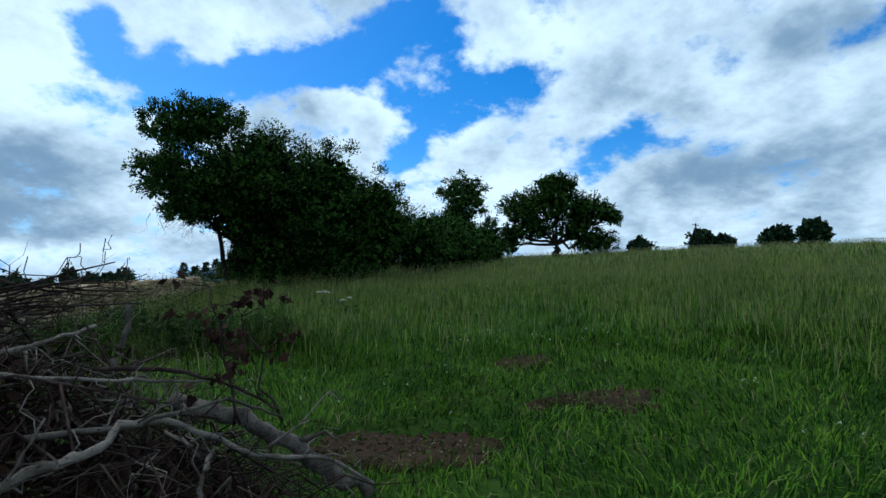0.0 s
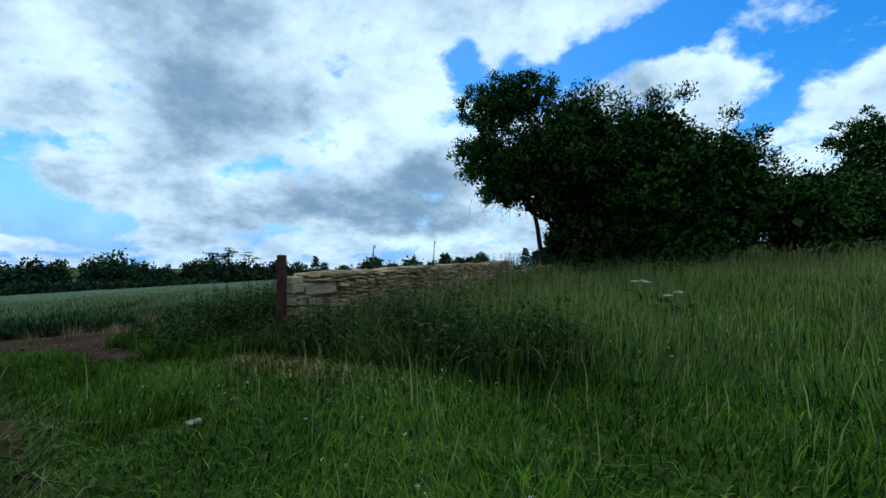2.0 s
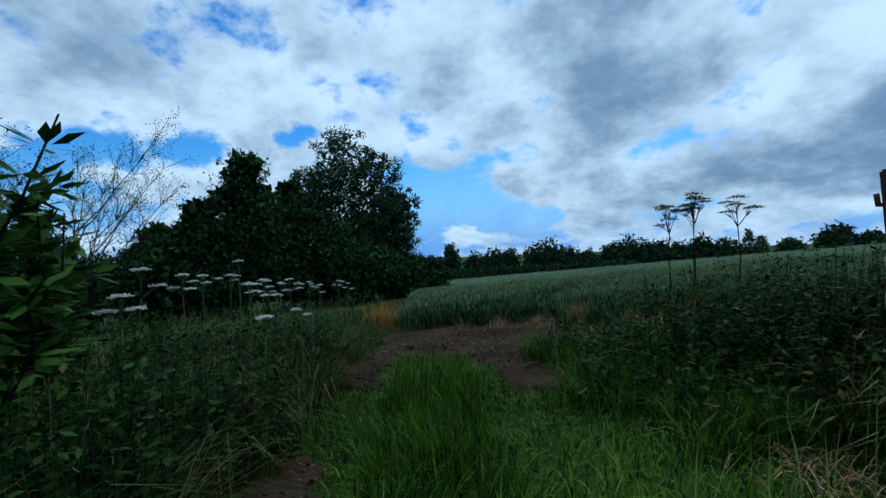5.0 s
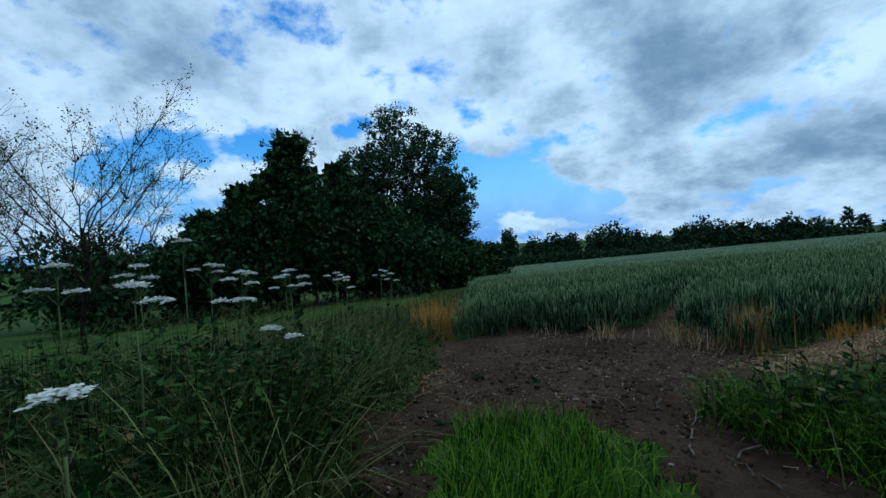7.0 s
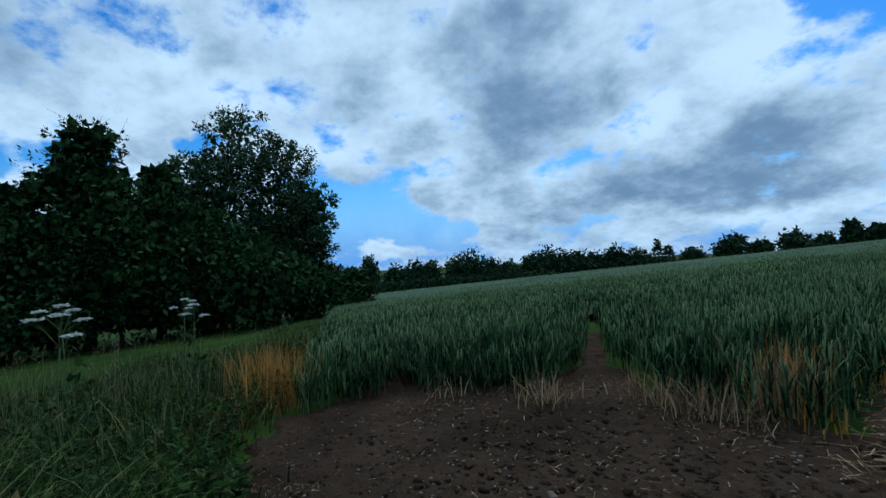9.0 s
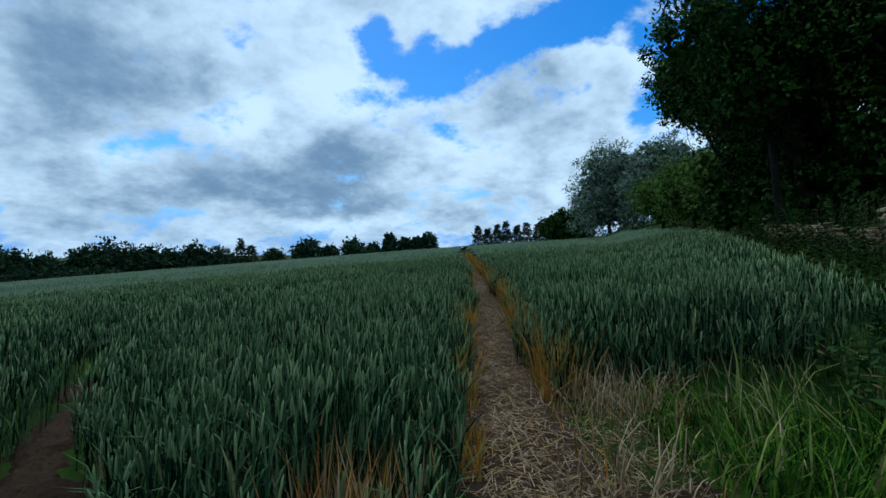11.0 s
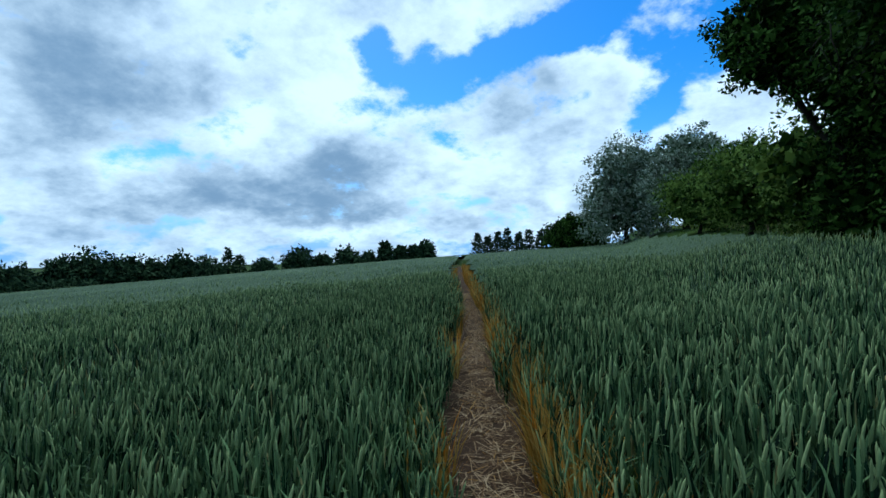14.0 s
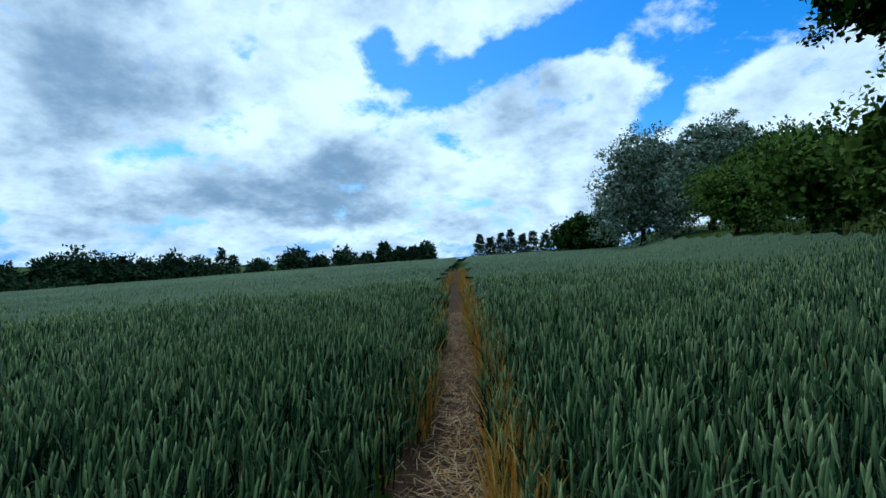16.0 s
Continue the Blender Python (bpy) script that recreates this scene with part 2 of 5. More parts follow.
M_WHITE = leaf_material("white_flowers", (0.55, 0.57, 0.50), (0.68, 0.69, 0.63), (0.78, 0.78, 0.74), 0.25, 0.7, None, 0, 6.0)
M_STEM = leaf_material("green_stems", (0.06, 0.09, 0.03), (0.09, 0.13, 0.045), (0.14, 0.17, 0.07), 0.05, 0.6, None, 0, 3.0)
M_PEBBLE = rough_material("pebbles", (0.15, 0.12, 0.09), (0.24, 0.20, 0.155), (0.08, 0.06, 0.045), 20.0, 90.0, 0.9, 0.4, 0.004, 0.4)
M_YELLOW = leaf_material("yellow_petals", (0.55, 0.42, 0.03), (0.65, 0.52, 0.04), (0.7, 0.58, 0.08), 0.2, 0.6, None, 0, 3.0)

# ---------------------------------------------------------------- shape helpers
R = np.random.default_rng(7)


def smooth(lo, hi, x):
    u = np.clip((x - lo) / (hi - lo), 0, 1)
    return u * u * (3 - 2 * u)


def mesh_of(name, verts, faces, sides, mat, shade=False):
    """A mesh from arrays: verts (n, 3); faces (m, k) with k corners each, or several such arrays."""
    me = bpy.data.meshes.new(name)
    verts = np.asarray(verts, np.float32).reshape(-1, 3)
    flat_faces = [np.asarray(f, np.int32) for f in (faces if isinstance(faces, list) else [faces])]
    counts = np.concatenate([np.full(len(f), f.shape[1], np.int32) for f in flat_faces])
    loops = np.concatenate([f.ravel() for f in flat_faces])
    me.vertices.add(len(verts))
    me.vertices.foreach_set("co", verts.ravel())
    me.loops.add(len(loops))
    me.loops.foreach_set("vertex_index", loops)
    me.polygons.add(len(counts))
    me.polygons.foreach_set("loop_start", np.concatenate([[0], np.cumsum(counts)[:-1]]).astype(np.int32))
    me.polygons.foreach_set("loop_total", counts)
    if shade:
        me.polygons.foreach_set("use_smooth", np.ones(len(counts), bool))
    me.materials.append(mat)
    me.update()
    me.validate()
    return me


def part(name, me, parent=None, label="", at=None):
    ob = new(name, me)
    if parent is not None:
        ob.parent = parent
    if at is not None:
        ob.matrix_basis = at
    return tagged(ob, label)


def thing(name, label, category, at=None, group="", kind=""):
    ob = new(name)
    if at is not None:
        ob.matrix_basis = at
    return tagged(ob, label, category, group, kind)


class Bag:
    """Collects pieces of geometry for one mesh."""

    def __init__(self):
        self.v, self.f, self.n = [], {}, 0

    def add(self, verts, *faces):
        verts = np.asarray(verts, float).reshape(-1, 3)
        for f in faces:
            f = np.asarray(f, int)
            if len(f):
                self.f.setdefault(f.shape[1], []).append(f + self.n)
        self.v.append(verts)
        self.n += len(verts)

    def mesh(self, name, mat, shade=False):
        return mesh_of(name, np.concatenate(self.v), [np.concatenate(f) for f in self.f.values()], 0, mat, shade)


def unit(v):
    return v / np.maximum(np.linalg.norm(v, axis=-1, keepdims=True), 1e-9)


def tube(bag, pts, radii, sides=6):
    """A tapered tube along a line of points, closed to its tip."""
    pts, radii = np.asarray(pts, float), np.asarray(radii, float)
    k = len(pts)
    d = unit(np.gradient(pts, axis=0))
    ref = np.where(np.abs(d[:, 2:3]) > 0.9, np.array([[1.0, 0, 0]]), np.array([[0, 0, 1.0]]))
    a = unit(np.cross(d, ref))
    b = np.cross(d, a)
    ang = np.arange(sides) * 2 * math.pi / sides
    ring = pts[:, None] + radii[:, None, None] * (np.cos(ang)[None, :, None] * a[:, None] + np.sin(ang)[None, :, None] * b[:, None])
    i, j = np.meshgrid(np.arange(k - 1), np.arange(sides), indexing="ij")
    n = (j + 1) % sides
    quads = np.stack([i * sides + j, i * sides + n, (i + 1) * sides + n, (i + 1) * sides + j], -1).reshape(-1, 4)
    bag.add(ring, quads, np.arange(sides)[::-1][None], (np.arange(sides) + (k - 1) * sides)[None])


def bent(a, b, wobble, k=5, sag=0.0):
    """Points from a to b that wander on the way."""
    a, b = np.asarray(a, float), np.asarray(b, float)
    u = np.linspace(0, 1, k)[:, None]
    p = a + (b - a) * u
    off = R.normal(0, wobble, (k, 3)) * (np.sin(u * math.pi) ** 0.5)
    p = p + off
    p[:, 2] += sag * np.sin(u[:, 0] * math.pi)
    return p


def blades(base, height, width, lean, yaw, segs=2, curve=0.6):
    """Grass blades: tapering strips that bend over. Returns verts and faces for all."""
    n = len(base)
    out = np.stack([np.cos(yaw), np.sin(yaw), np.zeros(n)], -1)
    side = np.stack([-np.sin(yaw), np.cos(yaw), np.zeros(n)], -1)
    rows = []
    for s in range(segs):
        u = s / segs
        mid = base + out * (lean * height * (u ** (1 + curve)))[:, None] + np.array([0, 0, 1.0]) * (height * (u - 0.25 * lean * u * u))[:, None]
        w = (width * (1 - 0.55 * u) * 0.5)[:, None]
        rows += [mid - side * w, mid + side * w]
    tip = base + out * (lean * height)[:, None] + np.array([0, 0, 1.0]) * (height * (1 - 0.25 * lean - 0.25 * np.maximum(lean - 0.5, 0)))[:, None]
    rows.append(tip)
    k = len(rows)
    verts = np.stack(rows, 1).reshape(-1, 3)
    o = (np.arange(n) * k)[:, None]
    quads = [np.array([[2 * s, 2 * s + 1, 2 * s + 3, 2 * s + 2]]) + o for s in range(segs - 1)]
    tri = np.array([[k - 3, k - 2, k - 1]]) + o
    return verts, (np.concatenate(quads) if quads else np.zeros((0, 4), int)), tri


def rhombs(pos, direction, normal, length, width):
    """Leaves: one folded-looking lozenge each."""
    side = unit(np.cross(direction, normal))
    a = pos
    b = pos + direction * (length * 0.45)[:, None] + side * (width * 0.5)[:, None]
    c = pos + direction * length[:, None]
    d = pos + direction * (length * 0.45)[:, None] - side * (width * 0.5)[:, None]
    verts = np.stack([a, b, c, d], 1).reshape(-1, 3)
    return verts, np.array([[0, 1, 2, 3]]) + (np.arange(len(pos)) * 4)[:, None]


def spread(n):
    return unit(R.normal(size=(n, 3)))


# ---------------------------------------------------------------- the lie of the land
WALL_A = np.array([-8.15, 8.75])
WALL_D = np.array([-math.sin(radians(11.0)), math.cos(radians(11.0))])
PATH_A = np.array([-14.25, 9.4])
PATH_D = np.array([-math.sin(radians(27.5)), math.cos(radians(27.5))])


def left_of_wall(x, y):
    return -(x - WALL_A[0]) * WALL_D[1] + (y - WALL_A[1]) * WALL_D[0]


def land(x, y):
    """Height of the ground: two tilted fields that meet along the wall, flattening out far off."""
    x, y = np.asarray(x, float), np.asarray(y, float)
    cx, cy = -8.0, 8.0
    r = np.hypot(x - cx, y - cy)
    f = np.where(r > 1, 160.0 * np.tanh(r / 160.0) / np.maximum(r, 1e-6), 1.0)
    px, py = cx + (x - cx) * f, cy + (y - cy) * f
    a = 0.042 * px + 0.0875 * py + 0.014 * np.maximum(px - 4, 0) - 0.31 * smooth(0.0, 4.5, py) - 0.1 * smooth(-5, -11, px)
    b = -0.30 + 0.053 * (px + 14) + 0.056 * (py - 8)
    w = smooth(0.5, 5.5, left_of_wall(x, y))
    z = a * (1 - w) + b * w
    z = z - 8.0 * smooth(70, 260, r)
    z = z + 0.03 * np.sin(x * 1.7 + 0.6 * y) * np.sin(y * 1.3 - 0.4 * x) * smooth(1.5, 4, np.hypot(x, y))
    return z


def soil_at(x, y):
    """How bare the ground is, 0 to 1."""
    jag = 0.35 * np.sin(3.1 * x + 1.7 * y) * np.sin(2.3 * y - 1.1 * x) + 0.3 * np.sin(9 * x + 3 * np.sin(4 * y)) * np.sin(8 * y + 2 * x) + 0.2 * np.sin(19 * x + 5 * y) * np.sin(17 * y - 7 * x)
    d = lambda cx, cy, rx, ry: 1 - np.hypot((x - cx) / rx, (y - cy) / ry)
    gate = np.minimum.reduce([x + 18.7 - 0.5 * np.maximum(y - 5.9, 0) - 1.6 * smooth(5.4, 4.6, y), (-11.4 + 0.25 * (y - 6)) - x, y - 4.25, 8.3 + 0.2 * (x + 14) - y])
    tuft = 0.62 - np.hypot(np.minimum(x + 11.9, 0) / 1.2, (y - 5.35)) * np.where(x > -11.9, 0.75, 1.0)
    left_rut = np.minimum.reduce([0.34 - np.abs(y - 4.28 - 0.05 * np.sin(x)), x + 13.0, -5.9 - x, np.abs(x + 10.4) - 1.0])
    right_rut = np.minimum.reduce([0.45 - np.abs(y - 6.75), x + 13, -10.4 - x])
    lost = np.maximum.reduce([np.minimum(gate, -tuft * 1.5), left_rut, right_rut])
    lost = np.maximum(lost, rut_at(x, y) + 0.1)
    lost = np.maximum(lost, 0.9 * d(-13.3, 8.8, 0.8, 0.9))
    lost = np.maximum(lost, 0.55 * d(-0.35, 4.15, 0.9, 0.42))
    lost = np.maximum(lost, 0.5 * d(1.75, 5.2, 0.7, 0.38))
    lost = np.maximum(lost, 0.4 * d(1.35, 7.0, 0.5, 0.4))
    lost = np.maximum(lost, 0.4 * d(-3.4, 4.0, 0.9, 0.5))
    return smooth(-0.08, 0.12, lost + 0.35 * jag)


def path_mid(al):
    """How far the path strays to its right of a straight line."""
    return 0.03 - 0.03 * np.sin(al * 0.9) + 0.2 * smooth(3, 6, al) * smooth(24, 12, al)


def from_path(x, y):
    """Along and across the trodden path through the wheat."""
    x, y = np.asarray(x, float), np.asarray(y, float)
    al = (x - PATH_A[0]) * PATH_D[0] + (y - PATH_A[1]) * PATH_D[1]
    ac = (x - PATH_A[0]) * PATH_D[1] - (y - PATH_A[1]) * PATH_D[0]
    return al, ac - path_mid(al)


def rut_at(x, y):
    """A tractor rut that runs into the wheat; above 0 inside it."""
    al = -(x + 15.75) * 0.87 + (y - 7.45) * 0.49
    ac = (x + 15.75) * 0.49 + (y - 7.45) * 0.87
    return np.where((al > -0.4) & (al < 7), 0.12 + 0.38 * smooth(2.6, 0, al) - 0.1 * smooth(4, 7, al) - np.abs(ac), -9.0)


def wheat_at(x, y):
    """1 where wheat stands."""
    edge = -13.45 + 1.75 * smooth(10.6, 13, y) - 0.09 * np.maximum(y - 12, 0) - 0.16 * np.maximum(y - 24, 0)
    left_front = np.interp(y, [4.4, 5.2, 5.5, 5.7, 5.85, 6.05, 6.6, 7.5], [-17.2, -17.35, -17.6, -18.1, -17.7, -17.1, -16.4, -16.35])
    mid_front = np.interp(x, [-16.3, -15.5, -14.9, -14.4, -13.9], [8.3, 7.72, 7.8, 7.92, 8.2])
    ragged = 0.07 * np.sin(y * 9.7 + 4 * x) + 0.06 * np.sin(8 * x - 5 * y)
    front = np.maximum(left_front - x, y - mid_front) + ragged
    inside = np.minimum.reduce([edge - x, front, y - 4.55 - 0.01 * (x + 15) + 0.15 * np.sin(x * 2)])
    al, ac = from_path(x, y)
    wide = 0.20 + 0.06 * np.sin(al * 2.1) + np.where(ac > 0, 0.5, 0.12) * smooth(0.6, -1.0, al) + 0.14 * smooth(6, 0, al) * smooth(-1, 0, ac) + np.where(ac < 0, 0.14, 0.0) * smooth(2.5, 4.5, al) * smooth(13, 10, al)
    inside = np.where((al > -1.6) & (al < 95), np.minimum(inside, np.abs(ac) - wide), inside)
    inside = np.minimum(inside, np.where(ac > 0, al - 1.2 + 0.15 * np.sin(6 * ac), 9.0))
    inside = np.minimum(inside, -rut_at(x, y))
    u = np.clip((-(x + 12.8) * 1.5 + (y - 6.0) * 3.6) / 15.2, 0, 1)
    inside = np.minimum(inside, np.hypot(x + 12.8 + 1.5 * u, y - 6.0 - 3.6 * u) - 0.36)
    return inside


def trodden(x, y):
    """Distance from the line that feet keep to at the gateway and on the path."""
    line = np.array([(-12.6, 5.6), (-14.3, 9.6), (-15.5, 12.0), (-16.7, 14.42), (-17.6, 16.5)])
    best = np.full(np.shape(x), 9.0)
    for (ax, ay), (bx, by) in zip(line[:-1], line[1:]):
        u = np.clip(((x - ax) * (bx - ax) + (y - ay) * (by - ay)) / ((bx - ax) ** 2 + (by - ay) ** 2), 0, 1)
        best = np.minimum(best, np.hypot(x - ax - u * (bx - ax), y - ay - u * (by - ay)))
    return best


def pile_at(x, y):
    return np.minimum.reduce([-0.9 - x, x + 4.6, 3.6 - y, y - 1.2])


# ---------------------------------------------------------------- ground
ring = np.concatenate([np.linspace(0, 26, 80), 26 * (2500 / 26) ** (np.linspace(0, 1, 60)[1:])])
turn = np.linspace(0, 2 * math.pi, 220, endpoint=False)
rr, tt = np.meshgrid(ring[1:], turn, indexing="ij")
gx, gy = np.concatenate([[-8], (-8 + rr * np.cos(tt)).ravel()]), np.concatenate([[8], (8 + rr * np.sin(tt)).ravel()])
soil = soil_at(gx, gy)
gz = land(gx, gy) - 0.05 * soil
nt = len(turn)
i, j = np.meshgrid(np.arange(len(ring) - 2), np.arange(nt), indexing="ij")
quads = np.stack([1 + i * nt + j, 1 + (i + 1) * nt + j, 1 + (i + 1) * nt + (j + 1) % nt, 1 + i * nt + (j + 1) % nt], -1).reshape(-1, 4)
fan = np.stack([np.zeros(nt, int), 1 + np.arange(nt), 1 + (np.arange(nt) + 1) % nt], -1)
ground = tagged(new("ground", mesh_of("ground", np.stack([gx, gy, gz], -1), [quads, fan], 0, M_TURF, True)),
                "sloping grassy ground of two fields with worn patches", "ground", kind="structure")


def sheet(name, keep, x0, x1, y0, y1, step, lift, mat, label, category, rough=0.0, parent_kind="structure"):
    """A patch of ground cover, cut out where keep(x, y) holds, lying on the land."""
    xs, ys = np.arange(x0, x1, step), np.arange(y0, y1, step)
    x, y = np.meshgrid(xs, ys, indexing="ij")
    z = land(x, y) + lift + rough * (R.random(x.shape) - 0.5)
    nx, ny = x.shape
    i, j = np.meshgrid(np.arange(nx - 1), np.arange(ny - 1), indexing="ij")
    q = np.stack([i * ny + j, (i + 1) * ny + j, (i + 1) * ny + j + 1, i * ny + j + 1], -1).reshape(-1, 4)
    ok = keep((xs[i] + step / 2).ravel(), (ys[j] + step / 2).ravel())
    q = q[ok]
    used, inv = np.unique(q.ravel(), return_inverse=True)
    v = np.stack([x.ravel(), y.ravel(), z.ravel()], -1)[used]
    v[np.bincount(inv.ravel()) < 4, 2] -= 0.07  # the rim dips under the turf
    return tagged(new(name, mesh_of(name, v, inv.reshape(-1, 4), 0, mat, True)), label, category, kind=parent_kind)


sheet("bare_earth", lambda x, y: soil_at(x, y) > 0.4, -21.5, 3, 3.0, 10, 0.055, 0.012, M_SOIL, "bare brown earth with clods at the field gateway", "soil", 0.045)
sheet("straw_path", lambda x, y: (np.abs(from_path(x, y)[1]) < 0.5) & (from_path(x, y)[0] > -0.9) & (from_path(x, y)[0] < 40),
      -36, -12, 7.5, 46, 0.12, 0.03, M_STRAWBED, "trodden footpath strewn with dry straw through the wheat", "path", 0.02)


def canopy_height(x, y):
    far = np.hypot(x + 16, y - 12)
    return 0.12 + 0.44 * smooth(4, 17, far)


def canopy():
    """The closed mass of the wheat below its ears, far over the slope."""
    ring = np.concatenate([np.arange(0.2, 30, 0.3), 30 * (260 / 30) ** np.linspace(0, 1, 60)])
    turn = np.linspace(-0.65 * math.pi, 0.65 * math.pi, 300)
    rr, tt = np.meshgrid(ring, turn, indexing="ij")
    c = math.atan2(1.0, -0.9)
    x, y = -15 + rr * np.cos(tt + c), 9 + rr * np.sin(tt + c)
    z = land(x, y) + canopy_height(x, y) + 0.10 * (R.random(x.shape) - 0.5)
    nx, ny = x.shape
    i, j = np.meshgrid(np.arange(nx - 1), np.arange(ny - 1), indexing="ij")
    q = np.stack([i * ny + j, (i + 1) * ny + j, (i + 1) * ny + j + 1, i * ny + j + 1], -1).reshape(-1, 4)
    v = np.stack([x.ravel(), y.ravel(), z.ravel()], -1)
    mid = v[q].mean(1)
    q = q[wheat_at(mid[:, 0], mid[:, 1]) > np.where(np.hypot(mid[:, 0] + 15, mid[:, 1] - 9) < 14, 0.6, 0.22)]
    used, inv = np.unique(q.ravel(), return_inverse=True)
    return mesh_of("crop_canopy", v[used], inv.reshape(-1, 4), 0, M_CANOPY, False)


field = thing("wheat_field", "blue-green unripe wheat field covering the slope", "wheat", kind="stuff")
part("canopy", canopy(), field)


# ---------------------------------------------------------------- wheat
def scatter(n, x0, x1, y0, y1):
    return R.uniform(x0, x1, n), R.uniform(y0, y1, n)


def wheat_plants(x, y, detail, wide=1.0, tall=(0.58, 0.74)):
    """Stalks with upright ears and strap leaves. detail 2: stalk, rounded ear, three leaves; 1: stalk, ear, leaf; 0: ear and leaf."""
    n = len(x)
    base = np.stack([x, y, land(x, y)], -1)
    h = R.uniform(*tall, n) * (0.93 + 0.08 * np.sin(x * 0.9) * np.sin(y * 0.7) + 0.07 * np.sin(x * 3.1 + y) * np.sin(y * 2.7 - x))
    h = h * (0.62 + 0.38 * smooth(0.0, 0.5, wheat_at(x, y)) + R.normal(0, 0.03, n))
    tilt = R.normal(0, 0.07, (n, 2)) + np.array([0.02, 0.03])
    tip = base + np.stack([tilt[:, 0] * h, tilt[:, 1] * h, h], -1)
    green, ears = Bag(), Bag()
    yaw = R.uniform(0, 2 * math.pi, n)
    side = np.stack([np.cos(yaw), np.sin(yaw), np.zeros(n)], -1)
    o4 = (np.arange(n) * 4)[:, None]
    up = unit(tip - base)
    if detail:
        w = 0.0035 * wide
        stalk = np.stack([base - side * w, base + side * w, tip + side * w * 0.7, tip - side * w * 0.7], 1)
        green.add(stalk, np.array([[0, 1, 2, 3]]) + o4)
    # ears
    el = R.uniform(0.08, 0.115, n) * (1.0 + 0.3 * (wide - 1))
    ew = R.uniform(0.0056, 0.0080, n) * wide
    cross = np.cross(up, side)
    nod = side * R.uniform(-0.35, 0.35, n)[:, None]
    axis = unit(up + nod)
    rows = []
    prof = [(0.0, 0.55), (0.25, 1.0), (0.75, 0.85)] if detail == 2 else [(0.0, 0.6), (0.4, 1.0)]
    m = 3
    for u, s in prof:
        c = tip + axis * (el * u)[:, None]
        for k in range(m):
            a = k * 2 * math.pi / m
            rows.append(c + (side * math.cos(a) + cross * math.sin(a)) * (ew * s)[:, None])
    rows.append(tip + axis * el[:, None])
    k = len(rows)
    ev = np.stack(rows, 1).reshape(-1, 3)
    o = (np.arange(n) * k)[:, None]
    eq = [np.array([[r * m + a, r * m + (a + 1) % m, r * m + m + (a + 1) % m, r * m + m + a]]) + o for r in range(len(prof) - 1) for a in range(m)]
    et = [np.array([[k - 1 - m + a, k - 1 - m + (a + 1) % m, k - 1]]) + o for a in range(m)]
    ears.add(ev, np.concatenate(eq), np.concatenate(et))
    # leaves
    for at, long, segs in ((0.64, 0.24, 3), (0.44, 0.28, 3), (0.25, 0.26, 2))[:(0, 1, 3)[detail]]:
        lb = base + (tip - base) * R.uniform(at - 0.1, at + 0.1, n)[:, None]
        lv, lq, lt = blades(lb, R.uniform(0.7, 1.2, n) * long, R.uniform(0.011, 0.020, n) * wide, R.uniform(0.08, 0.9, n), R.uniform(0, 2 * math.pi, n), segs if detail == 2 else 2, 0.8)
        green.add(lv, lq, lt)
    return green, ears


def pick(x, y, keep):
    return x[keep], y[keep]


x, y = scatter(68000, -26, -11.5, 4, 24)
al, ac = from_path(x, y)
front = (np.hypot(x + 16.4, y - 6.5) < 2.4)
bitten = (R.random(len(x)) < 0.5) & (np.sin(x * 2.6 + 1.4 * np.sin(y * 2.2)) * np.sin(y * 3.1 + 1.1 * np.sin(x * 1.9)) < -0.42) & (wheat_at(x, y) < 0.55) & (y < 9.5) & (y > 5.6)
near = (wheat_at(x, y) > 0) & ~bitten & (np.hypot(x + 14.6, y - 8.3) > 0.27) & (((np.abs(ac) < 3.0) & (al > -1.5) & (al < 14)) | front)
g, e = wheat_plants(*pick(x, y, near), 2)
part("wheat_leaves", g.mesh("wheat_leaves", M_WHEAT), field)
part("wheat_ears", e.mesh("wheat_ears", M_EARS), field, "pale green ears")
x, y = scatter(62000, -34, -11, 4, 34)
al, ac = from_path(x, y)
mid = (wheat_at(x, y) > 0) & ~(((np.abs(ac) < 3.0) & (al > -1.5) & (al < 14)) | (np.hypot(x + 16.4, y - 6.5) < 2.4)) & (np.hypot(x + 16, y - 12) < 17)
mid &= (R.random(len(x)) < smooth(26, 5, np.hypot(x + 16, y - 11)) + 0.35)
g, e = wheat_plants(*pick(x, y, mid), 1, 1.4)
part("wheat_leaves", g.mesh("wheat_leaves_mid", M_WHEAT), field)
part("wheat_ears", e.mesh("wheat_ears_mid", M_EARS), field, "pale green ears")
rad, ang = 15 * (95 / 15) ** R.random(25000), R.uniform(-0.6 * math.pi, 0.6 * math.pi, 25000) + math.atan2(1.0, -0.9)
x, y = -15 + rad * np.cos(ang), 9 + rad * np.sin(ang)
keep = (wheat_at(x, y) > 0) & (np.hypot(x + 16, y - 12) > 14)
g, e = wheat_plants(*pick(x, y, keep), 0, 2.2, (0.56, 0.66))
part("wheat_ears", e.mesh("wheat_ears_far", M_EARS), field, "pale green ears")


def stuff(name, bag, mat, label, category):
    return tagged(new(name, bag.mesh(name, mat)), label, category, kind="stuff")


# yellowed stalks along the path and at the gateway
NS = 21000
al, ac = R.uniform(-1.6, 32, NS), np.abs(R.normal(0, 0.15, NS))
sgn = np.where(R.random(NS) < 0.68, 1.0, -1.0)
half = 0.21 + 0.10 * smooth(6, 0, al) * (sgn > 0)
ac = sgn * (half + ac) + path_mid(al)
tall = np.where(al < 1.2, 0.5, 1.0)
clump = np.sin(al * 2.3) + np.sin(al * 5.1 + 1) + sgn * 0.9 > -0.5
